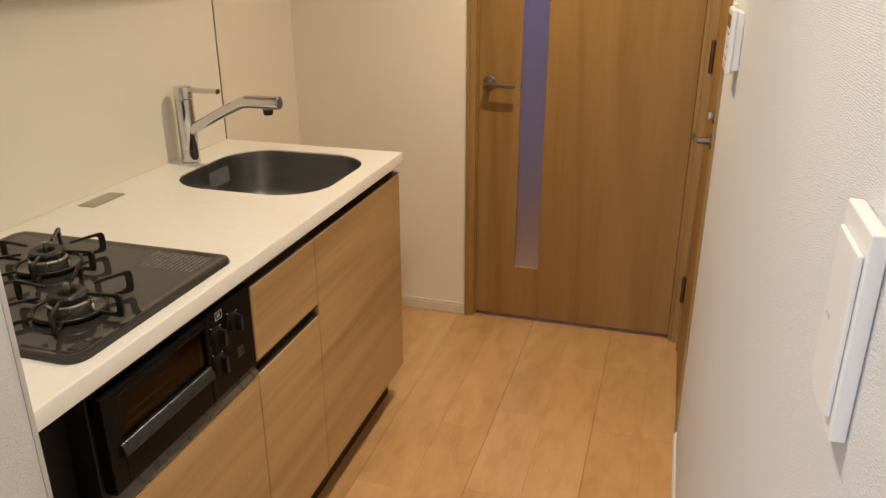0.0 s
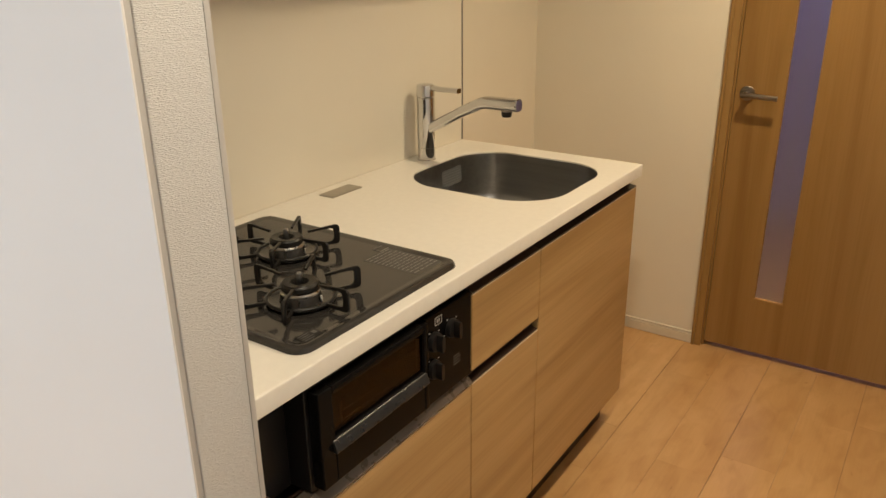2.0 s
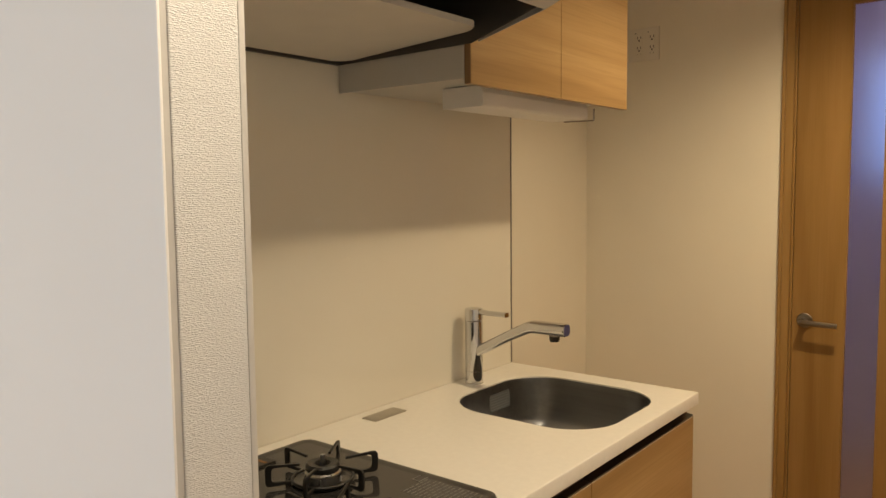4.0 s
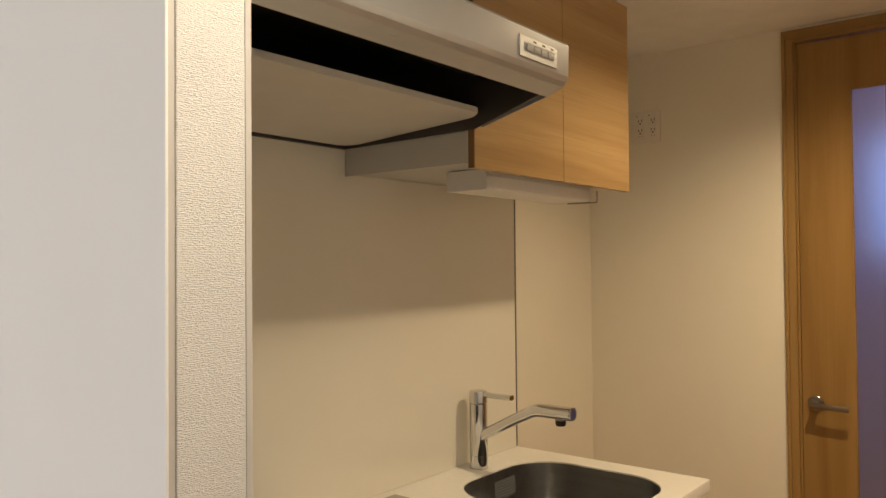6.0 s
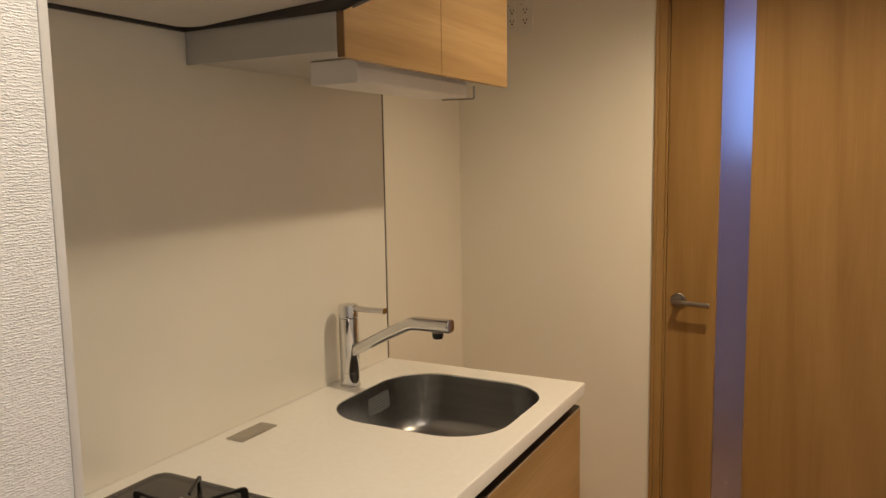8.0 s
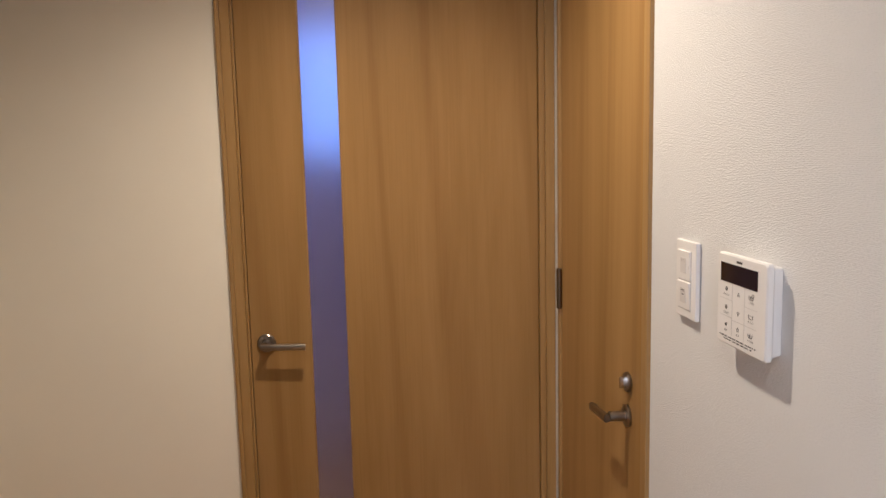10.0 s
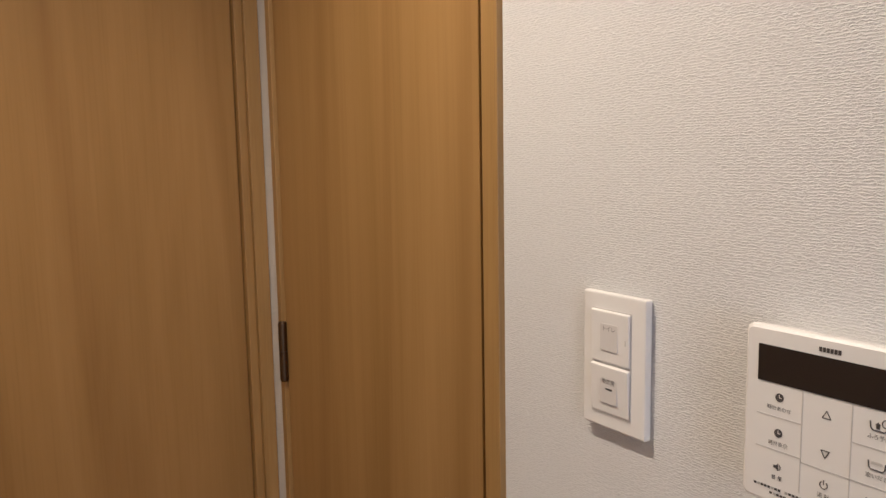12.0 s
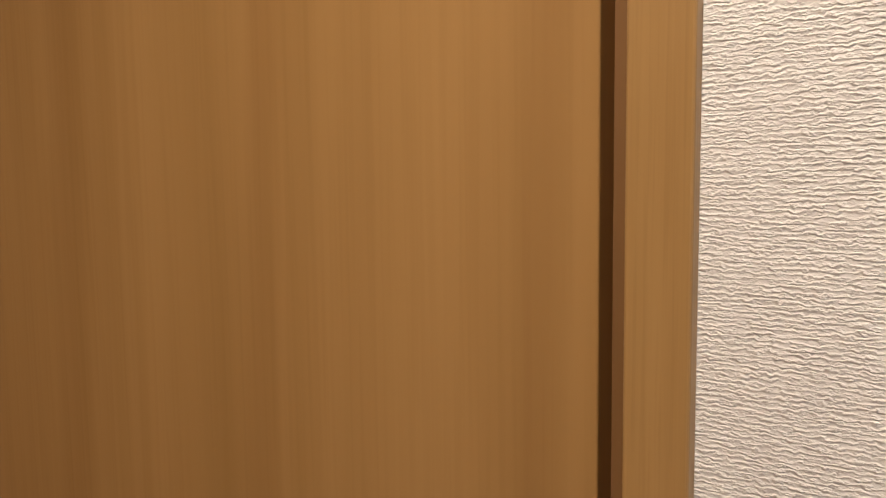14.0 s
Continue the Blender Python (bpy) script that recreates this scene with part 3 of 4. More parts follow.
def faucet():
    x, y = 0.051, 2.127
    f = thing("kitchen_faucet", (x, y, TOPZ), "chrome single-lever mixer tap beside the sink", "faucet")
    part("body", lathe([(0, 0), (0.0270, 0), (0.0270, 0.002), (0.0256, 0.003), (0.0256, 0.036), (0.0249, 0.037), (0.0256, 0.038), (0.0256, 0.180), (0.0247, 0.182), (0, 0.182)], (x, y, TOPZ), seg=44), CHROME, f)
    cap = part("cap", lathe([(0, 0.184), (0.0254, 0.184), (0.0260, 0.186), (0.0260, 0.212), (0.0247, 0.217), (0.020, 0.2188), (0, 0.2198)], (x, y, TOPZ), seg=44), CHROME, f)
    part("lever", sweep([(x + 0.020, y + 0.002, TOPZ + 0.210), (x + 0.045, y + 0.004, TOPZ + 0.207), (x + 0.106, y + 0.010, TOPZ + 0.206), (x + 0.107, y + 0.010, TOPZ + 0.206)], 0.0105, 0.0068, seg=20, power=3.5), CHROME, cap)
    path = [(x + 0.005, y, TOPZ + 0.088), (x + 0.03, y, TOPZ + 0.102), (x + 0.12, y, TOPZ + 0.150), (x + 0.184, y, TOPZ + 0.180), (x + 0.194, y, TOPZ + 0.1832), (x + 0.203, y, TOPZ + 0.185), (x + 0.217, y, TOPZ + 0.1855), (x + 0.299, y, TOPZ + 0.1855), (x + 0.302, y, TOPZ + 0.1855), (x + 0.3035, y, TOPZ + 0.1855)]
    spout = part("spout", sweep(path, 0.0185, 0.0170, seg=28, power=3.2, taper=[0.86, 0.86, 0.88, 0.93, 0.98, 1, 1, 1, 0.97, 0.88]), CHROME, f)
    part("collar", lathe([(0.0125, 0.166), (0.0152, 0.167), (0.0152, 0.171), (0.0125, 0.171)], (x + 0.266, y, TOPZ), "z", 24), NICKEL, spout, "thin joint ring")
    part("nozzle", lathe([(0, 0.172), (0.0140, 0.172), (0.0140, 0.158), (0.0120, 0.152), (0, 0.152)], (x + 0.266, y, TOPZ), seg=24), BLACK, spout, "black rubber nozzle")


def cabinet(name, label, y0, y1, fronts, top=0.814):
    """One base unit: carcass, plinth and its doors or drawers (y0, y1, z0, z1)."""
    c = thing(name, (0.3, (y0 + y1) / 2, 0), label, "kitchen cabinet")
    part("body", box(0.003, FRONT - 0.019, y0, y1, 0.109, top), BROWN_CHANNEL, c, "dark carcass")
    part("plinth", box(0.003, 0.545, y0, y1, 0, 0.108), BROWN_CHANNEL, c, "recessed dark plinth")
    for kind, a, b, z0, z1 in fronts:
        leaf = part(kind, box(FRONT - 0.018, FRONT, a, b, z0, z1, 0.0012), UNIT_WOOD, c)
        # highlight along the leaf's top bevel, put in as a pale strip
        part("edge_tone", box(FRONT - 0.0030, FRONT + 0.0004, a + 0.0005, b - 0.0005, z1 - 0.0010, z1 + 0.0008, 0.0003), BEVEL_GLINT, leaf, "thin pale strip for the top bevel's highlight")
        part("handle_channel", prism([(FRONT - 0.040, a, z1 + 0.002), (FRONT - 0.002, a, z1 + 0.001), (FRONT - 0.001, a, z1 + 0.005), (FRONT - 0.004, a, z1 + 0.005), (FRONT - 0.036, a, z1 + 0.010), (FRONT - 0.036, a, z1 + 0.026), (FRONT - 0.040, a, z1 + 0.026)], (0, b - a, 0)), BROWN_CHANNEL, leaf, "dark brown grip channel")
    return c


def base_units():
    cabinet("base_cabinet", "low wood-grain cabinet under the small oven", 0.871, 1.5030, [("door", 0.873, 1.5010, 0.116, 0.581)], 0.585)
    cabinet("base_cabinet", "slim wood-grain cabinet with a drawer over a door", 1.5040, 1.7995, [("drawer", 1.5050, 1.7985, 0.613, 0.783), ("door", 1.5050, 1.7985, 0.116, 0.581)])
    cabinet("base_cabinet", "wide wood-grain sink cabinet at the end", 1.8005, 2.378, [("door", 1.8015, 2.396, 0.116, 0.783)], 0.62)
    e = thing("end_panel", (0.3, 2.388, 0), "wood-grain end panel of the kitchen cabinets", "cabinet panel")
    part("panel", box(0.003, FRONT - 0.0195, 2.3795, 2.396, 0.116, 0.813, 0.001), UNIT_WOOD, e)


def oven():
    y0, y1, z0, z1 = 1.044, 1.498, 0.612, 0.800
    o = thing("grill_oven", (0.4, (y0 + y1) / 2, z0), "black built-in grill oven with glass door and knobs", "oven")
    part("body", box(0.10, FRONT - 0.012, y0, y1, z0, z1, 0.002), BLACK, o)
    part("panel", box(FRONT - 0.011, FRONT + 0.002, 1.342, y1, z0 + 0.002, z1 - 0.002, 0.002), BLACK_SATIN, o, "black control panel")
    dy0, dy1, dz0, dz1 = 1.050, 1.338, 0.622, 0.797
    d = part("door", box(FRONT - 0.011, FRONT + 0.012, dy0, 1.082, dz0, dz1, 0.002), BLACK_SATIN, o, "black framed oven door")
    part("stile", box(FRONT - 0.011, FRONT + 0.012, 1.324, dy1, dz0, dz1, 0.002), BLACK_SATIN, d)
    part("rail", box(FRONT - 0.011, FRONT + 0.0118, 1.082, 1.324, 0.782, dz1, 0.002), BLACK_SATIN, d)
    part("rail", box(FRONT - 0.011, FRONT + 0.0118, 1.082, 1.324, dz0, 0.704, 0.002), BLACK_SATIN, d)
    part("window", box(FRONT + 0.002, FRONT + 0.006, 1.082, 1.324, 0.704, 0.782), OVEN_GLASS, d, "brown tinted glass")
    part("cavity", box(FRONT - 0.0115, FRONT - 0.006, 1.118, 1.320, 0.706, 0.748), surface("oven_brown_enamel", (0.012, 0.008, 0.0035), 0.4, vary=0.3), d, "brown enamel oven interior")
    for z in (0.714, 0.731):
        part("rack_wire", sweep([(FRONT - 0.003, 1.110, z), (FRONT - 0.003, 1.245, z)], 0.0009, 0.0009, seg=6), CHROME, d, "thin steel rack wire")
    part("handle", prism([(FRONT + 0.0125, 1.074, 0.681), (FRONT + 0.019, 1.074, 0.680), (FRONT + 0.022, 1.074, 0.683), (FRONT + 0.021, 1.074, 0.689), (FRONT + 0.016, 1.074, 0.700), (FRONT + 0.0125, 1.074, 0.703)], (0, 0.252, 0), 0.0015),
         surface("dark_grey_handle", (0.013, 0.015, 0.019), 0.28), d, "dark grey bar handle")
    for ky, kz in ((1.366, 0.744), (1.424, 0.748), (1.363, 0.688)):
        k = part("knob", lathe([(0, 0.002), (0.019, 0.002), (0.0195, 0.004), (0.018, 0.012), (0, 0.013)], (FRONT, ky, kz), "x", 28), BLACK, o, "black rotary knob")
        part("grip", sweep([(FRONT + 0.012, ky, kz), (FRONT + 0.026, ky, kz)], 0.005, 0.017, seg=16, power=3.0), BLACK, k)
        for a in range(3):
            ang = radians(40 + 80 * a)
            part("mark", box(FRONT + 0.0021, FRONT + 0.0025, ky + 0.024 * math.cos(ang) - 0.002, ky + 0.024 * math.cos(ang) + 0.002, kz + 0.024 * math.sin(ang) - 0.001, kz + 0.024 * math.sin(ang) + 0.001), PRINT_LIGHT, k)
    for a, b, c, d in ((1.372, 1.394, 0.7725, 0.7735), (1.372, 1.394, 0.7875, 0.7885), (1.372, 1.373, 0.7735, 0.7875), (1.393, 1.394, 0.7735, 0.7875), (1.378, 1.381, 0.777, 0.784), (1.384, 1.387, 0.777, 0.784)):
        part("printed_mark", box(FRONT + 0.002, FRONT + 0.0025, a, b, c, d), PRINT_LIGHT, o)
    for k in range(4):
        part("print_line", box(FRONT + 0.002, FRONT + 0.0025, 1.433, 1.457 - 0.004 * (k % 2), 0.662 + k * 0.006, 0.6635 + k * 0.006), PRINT, o)
    part("sill", prism([(FRONT - 0.03, 0.873, 0.587), (FRONT + 0.003, 0.873, 0.587), (FRONT + 0.004, 0.873, 0.591), (FRONT - 0.012, 0.873, 0.609), (FRONT - 0.03, 0.873, 0.609)], (0, 1.5 - 0.873, 0)), SILL, o, "grey-brown sloping sill")
    f = thing("filler_panel", (0.5, 0.98, 0.62), "black filler panel beside the grill oven", "filler panel")
    part("panel", box(FRONT - 0.07, FRONT - 0.055, 0.873, 1.042, 0.612, 0.80, 0.001), BLACK, f)
    part("bracket", box(FRONT - 0.0545, FRONT - 0.040, 0.965, 0.990, 0.613, 0.627, 0.002), NICKEL, f, "small metal clip")


def hob():
    x0, x1, y0, y1 = 0.052, 0.580, 1.050, 1.492
    h = thing("gas_hob", (0.34, 1.19, TOPZ), "dark grey two-burner gas hob set in the worktop", "gas hob")
    bm = bmesh.new()
    rows = [(0.0, 0.0005, 0.030), (-0.0005, 0.0045, 0.030), (-0.003, 0.0085, 0.028), (-0.009, 0.0105, 0.024), (-0.015, 0.0098, 0.019), (-0.022, 0.0085, 0.014), (-0.026, 0.0082, 0.012)]
    rings = [[bm.verts.new((x, y, TOPZ + dz)) for x, y in rounded(x0 - g, x1 + g, y0 - g, y1 + g, r, 6)] for g, dz, r in rows]
    for a, b in zip(rings, rings[1:]):
        for k in range(len(a)):
            bm.faces.new((a[k], a[(k + 1) % len(a)], b[(k + 1) % len(b)], b[k]))
    bm.faces.new(rings[-1])
    part("top_plate", bm, HOB_TOP, h, "glossy dark grey enamel plate")
    z = TOPZ + 0.0083
    notice = bmesh.new()
    for row in range(13):
        y = 1.392
        while y < 1.462:
            w = 0.006 + 0.010 * random.random()
            box(0.424 + row * 0.0096, 0.4262 + row * 0.0096, y, min(y + w, 1.466), z, z + 0.0004, into=notice)
            y += w + 0.003
    part("notice_ground", box(0.420, 0.552, 1.388, 1.468, z - 0.0002, z + 0.0001), PRINT_DIM, h, "dull grey printed block")
    part("printed_notice", notice, PRINT, h, "block of fine grey print")
    for a, b, c, d in ((0.399, 0.402, 1.444, 1.476), (0.417, 0.420, 1.444, 1.476), (0.402, 0.417, 1.444, 1.447), (0.402, 0.417, 1.473, 1.476)):
        part("printed_mark", box(a, b, c, d, z, z + 0.0004), PRINT, h)
    lab = part("label_plate", box(0.538, 0.564, 1.080, 1.122, z, z + 0.0006), BLACK, h, "small black rating label")
    for k in range(4):
        part("print_line", box(0.5415 + k * 0.0055, 0.5430 + k * 0.0055, 1.083, 1.107 - 0.003 * (k % 2), z + 0.0006, z + 0.0009), PRINT, lab)
    part("print_mark", box(0.543, 0.552, 1.111, 1.119, z + 0.0006, z + 0.0009), PRINT, lab)
    part("exhaust_grille", box(0.080, 0.122, 1.10, 1.345, z, z + 0.005, 0.002), IRON, h, "black exhaust grille")
    for k in range(11):
        part("slot", box(0.086, 0.116, 1.110 + k * 0.021, 1.117 + k * 0.021, z + 0.0051, z + 0.0056), GAP, h)
    part("screw", lathe([(0, 0.002), (0.003, 0.002), (0.004, 0)], (0.072, 1.480, z), seg=10), BRONZE, h)
    for cx, cy in ((0.272, 1.335), (0.450, 1.188)):
        b = part("burner", lathe([(0, 0.001), (0.055, 0.001), (0.058, 0.004), (0.055, 0.007), (0.046, 0.004), (0.037, 0.004), (0.035, 0.010), (0.0335, 0.018), (0, 0.018)], (cx, cy, z), seg=44), HOB_TOP, h, "burner dish and collar")
        part("burner_ring", lathe([(0.026, 0.018), (0.0335, 0.018), (0.0345, 0.021), (0.033, 0.024), (0.026, 0.024)], (cx, cy, z), seg=44), ALU, b, "bright aluminium ring")
        part("burner_cap", lathe([(0.012, 0.024), (0.0305, 0.024), (0.033, 0.027), (0.0325, 0.034), (0.029, 0.038), (0.016, 0.037), (0.013, 0.032), (0.012, 0.026)], (cx, cy, z), seg=44), IRON, b, "black burner cap")
        part("sensor", lathe([(0, 0.022), (0.0050, 0.022), (0.0050, 0.051), (0.0044, 0.053), (0, 0.053)], (cx, cy, z), seg=16), STEEL, b, "steel heat sensor pin")
        part("igniter", lathe([(0, 0.006), (0.002, 0.006), (0.002, 0.015), (0, 0.016)], (cx + 0.036, cy + 0.012, z), seg=10), PLASTIC, b, "white ceramic igniter")
        part("flame_sensor", lathe([(0, 0.006), (0.0016, 0.006), (0.0016, 0.017), (0, 0.018)], (cx + 0.024, cy + 0.0015 - 0.030, z), seg=10), ALU, b, "thin metal flame sensor")
        t = thing("trivet", (cx, cy, z), "black cast-iron pan support on the hob", "pan support", "pan supports on the hob")
        part("ring", sweep([(cx + 0.058 * math.cos(2 * math.pi * k / 40), cy + 0.058 * math.sin(2 * math.pi * k / 40), z + 0.009) for k in range(41)], 0.0030, 0.0032, seg=8), IRON, t)
        for k in range(6):
            a = radians(60 * k)
            c, s = math.cos(a), math.sin(a)
            frame_line = [(0.044, 0.0375), (0.044, 0.0420), (0.070, 0.0440), (0.098, 0.0462), (0.105, 0.0452), (0.1085, 0.0410), (0.1090, 0.0300), (0.1085, 0.0120), (0.1060, 0.0068), (0.1000, 0.0052), (0.0560, 0.0062),
                          (0.0560, 0.0110), (0.0900, 0.0122), (0.0955, 0.0150), (0.0970, 0.0200), (0.0970, 0.0330), (0.0955, 0.0382), (0.0900, 0.0400), (0.0700, 0.0392)]
            part("arm", prism([(cx + r * c + 0.0027 * s, cy + r * s - 0.0027 * c, z + q) for r, q in frame_line], (-0.0054 * s, 0.0054 * c, 0), 0.0007), IRON, t)


def hood():
    y0, y1 = 0.871, 1.655
    yb = 1.676
    h = thing("range_hood", (0.3, 1.28, 1.70), "silver painted shallow range hood over the hob", "range hood")
    z = 1.750
    # front fascia: lower slanting lip, rounded nose, tall upright face, top slope
    prof = [(0.556, z - 0.012), (0.592, z + 0.002), (0.600, z + 0.010), (0.604, z + 0.020), (0.606, z + 0.080), (0.600, z + 0.086), (0.420, z + 0.150), (0.410, z + 0.150), (0.410, z + 0.140), (0.590, z + 0.074), (0.592, z + 0.016), (0.556, z - 0.002)]
    part("fascia", prism([(x, y0, q) for x, q in prof], (0, yb - y0, 0), 0.0008), HOOD_PAINT, h, "silver grey painted fascia")
    side = [(0.556, z - 0.012), (0.592, z + 0.002), (0.602, z + 0.016), (0.604, z + 0.080), (0.400, z + 0.150), (0.400, 1.697)]
    part("side_plate", prism([(x, yb - 0.004, q) for x, q in side], (0, 0.003, 0)), HOOD_PAINT, h)
    part("casing", box(0.002, 0.39, y0, y1, 1.86, 2.0), HOOD_DARK, h, "dark inner casing")
    part("inner_side", prism([(0.01, y1 - 0.002, 1.688), (0.395, y1 - 0.002, 1.692), (0.556, y1 - 0.002, z - 0.008), (0.59, y1 - 0.002, z + 0.07), (0.39, y1 - 0.002, 1.86), (0.01, y1 - 0.002, 1.86)], (0, 0.003, 0)), HOOD_DARK, h, "dark inner side")
    part("inner_back", box(0.002, 0.012, y0, y1, 1.688, 1.86), HOOD_DARK, h)
    part("filter", box(0.395, 0.56, y0 + 0.01, y1 - 0.004, 1.80, 1.806), HOOD_DARK, h, "dark grease filter")
    for k in range(2):
        part("clip", box(0.565, 0.580, 1.20 + 0.17 * k, 1.212 + 0.17 * k, z - 0.004, z + 0.002, 0.001), ALU, h, "small metal clip")
    # flat current plate under the filter, with rounded corners
    o = rounded(0.026, 0.424, y0 + 0.004, y1 - 0.006, 0.035, 6)
    bm = bmesh.new()

    def tilt(x):
        return 1.690 + 0.026 * max(0.0, x / 0.41)
    low = [bm.verts.new((x, y, tilt(x))) for x, y in o]
    up = [bm.verts.new((x, y, tilt(x) + 0.012)) for x, y in o]
    bm.faces.new(low)
    bm.faces.new(up)
    for k in range(len(o)):
        bm.faces.new((low[k], low[(k + 1) % len(o)], up[(k + 1) % len(o)], up[k]))
    bmesh.ops.bevel(bm, geom=[e for e in bm.edges if all(v in low for v in e.verts)], offset=0.003, segments=2, affect="EDGES")
    part("current_plate", bm, HOOD_PLATE, h, "cream painted air-guide plate")
    sw = part("switch_plate", box(0.6048, 0.6075, 1.500, 1.628, z + 0.026, z + 0.064, 0.0008), HOOD_PAINT, h, "silver switch panel")
    part("switch_well", box(0.6076, 0.6079, 1.515, 1.614, z + 0.036, z + 0.054), GREY_SIDE, sw)
    for k in range(4):
        part("button", box(0.6078, 0.6115, 1.519 + 0.024 * k, 1.540 + 0.024 * k, z + 0.038, z + 0.050, 0.0014), GREY_SIDE, sw, "grey push button")
    for k in range(3):
        part("print_line", box(0.6076, 0.6079, 1.545 + 0.03 * k, 1.555 + 0.03 * k, z + 0.057, z + 0.060), INK, sw)
    h.location.z += 0.016


def wall_cabinet():
    y0, y1, z0, z1, x1 = 1.660, 2.403, 1.640, 2.158, 0.390
    mid = (y0 + y1) / 2
    c = thing("wall_cabinet", (0.2, 2.03, z0), "wood-grain wall cabinet with two doors over the sink", "wall cabinet")
    part("body", box(0.002, x1 - 0.020, y0 + 0.004, y1 - 0.004, z0 + 0.006, z1), GREY_SIDE, c, "grey cabinet carcass")
    part("side_panel", box(0.002, x1 - 0.022, y0, y0 + 0.0038, z0, z1), GREY_SIDE, c, "grey side panel")
    part("edge_trim", box(x1 - 0.0215, x1 - 0.017, y0 - 0.001, y0 + 0.0038, z0 - 0.002, z1), PLASTIC_GREY, c, "pale edge trim")
    part("filler", box(0.002, x1 - 0.030, y0 + 0.002, y1 - 0.002, z1 + 0.0005, LOW - 0.001), GREY_SIDE, c, "grey filler strip under the ceiling")
    for a, b in ((y0, mid - 0.001), (mid + 0.001, y1)):
        part("door", box(x1 - 0.0165, x1, a, b, z0 - 0.012, z1, 0.001), UNIT_WOOD, c)
    part("edge_tone", box(x1 - 0.0160, x1 - 0.0008, y0 - 0.0012, y0 - 0.0001, z0 - 0.0115, z1), UNIT_EDGE, c, "darker wood strip on the door's side edge")
    l = thing("under_cabinet_shelf", (0.32, 2.0, z0 - 0.04), "white plastic shelf box under the wall cabinet", "hanging shelf")
    a, b = 1.791, 2.286
    prof = [(0.212, z0 + 0.004), (0.212, z0 - 0.043), (0.324, z0 - 0.043), (0.328, z0 - 0.039), (0.328, z0 - 0.012), (0.321, z0 + 0.004)]
    part("shell", prism([(x, a + 0.002, q) for x, q in prof], (0, b - a - 0.004, 0), 0.001), PLASTIC, l)
    for y in (a - 0.002, b - 0.002):
        part("end_cap", prism([(x, y, q - 0.0005) for x, q in prof], (0, 0.004, 0), 0.0008), PLASTIC, l, "white end cap")
    part("lip", sweep([(0.255, b + 0.002, z0 - 0.045), (0.345, b + 0.002, z0 - 0.046)], 0.003, 0.0018, seg=8), NICKEL, l, "thin metal lip")
    part("hook", sweep([(0.345, b + 0.002, z0 - 0.046), (0.346, b + 0.002, z0 - 0.040), (0.346, b + 0.002, z0 - 0.014)], 0.0028, 0.0014, up=(0, 1, 0), seg=8), CHROME, l, "small bright end hook")


def outlet():
    o = thing("wall_outlet", (0.155, END, 1.93), "cream double wall socket plate on the wallpaper", "socket")
    x0, x1, z0, z1 = 0.100, 0.216, 1.868, 1.986
    part("plate", box(x0, x1, END - 0.007, END - 0.0005, z0, z1, 0.002), CREAM_PLASTIC, o)
    for cx in (0.140, 0.189):
        ins = part("insert", box(cx - 0.0115, cx + 0.0115, END - 0.0085, END - 0.0068, 1.886, 1.974, 0.001), CREAM_PLASTIC, o)
        for cz in (1.948, 1.912):
            for dx in (-0.006, 0.006):
                part("slot", box(cx + dx - 0.0012, cx + dx + 0.0012, END - 0.0090, END - 0.0084, cz, cz + 0.009), INK, ins)
            part("earth_hole", lathe([(0, 0), (0.0032, 0), (0.0032, 0.0006), (0, 0.0006)], (cx, END - 0.0091, cz - 0.006), "y", 12), INK, ins)
        for dx in (-0.006, 0.006):
            part("pin_hole", lathe([(0, 0), (0.0014, 0), (0.0014, 0.0006), (0, 0.0006)], (cx + dx, END - 0.0091, 1.8945), "y", 8), INK, ins)
        part("print_line", box(cx - 0.017, cx - 0.008, END - 0.0075, END - 0.0068, 1.9685, 1.9710), PRINT, o)


def wording(text, size, at, mat, parent, name="lettering"):
    """Flat characters on the right wall's things, centred on (x, y, z), read from the kitchen."""
    curve = bpy.data.curves.new("lettering", "FONT")
    curve.body, curve.size, curve.align_x, curve.align_y, curve.resolution_u = text, size, "CENTER", "CENTER", 3
    ob = bpy.data.objects.new("lettering", curve)
    me = bpy.data.meshes.new_from_object(ob)
    bm = bmesh.new()
    bm.from_mesh(me)
    bpy.data.objects.remove(ob)
    bpy.data.curves.remove(curve)
    bpy.data.meshes.remove(me)
    x, y, z = at
    bm.transform(Matrix(((0, 0, -1, x), (-1, 0, 0, y), (0, 1, 0, z), (0, 0, 0, 1))))
    return part(name, bm, mat, parent, "dark printed characters")


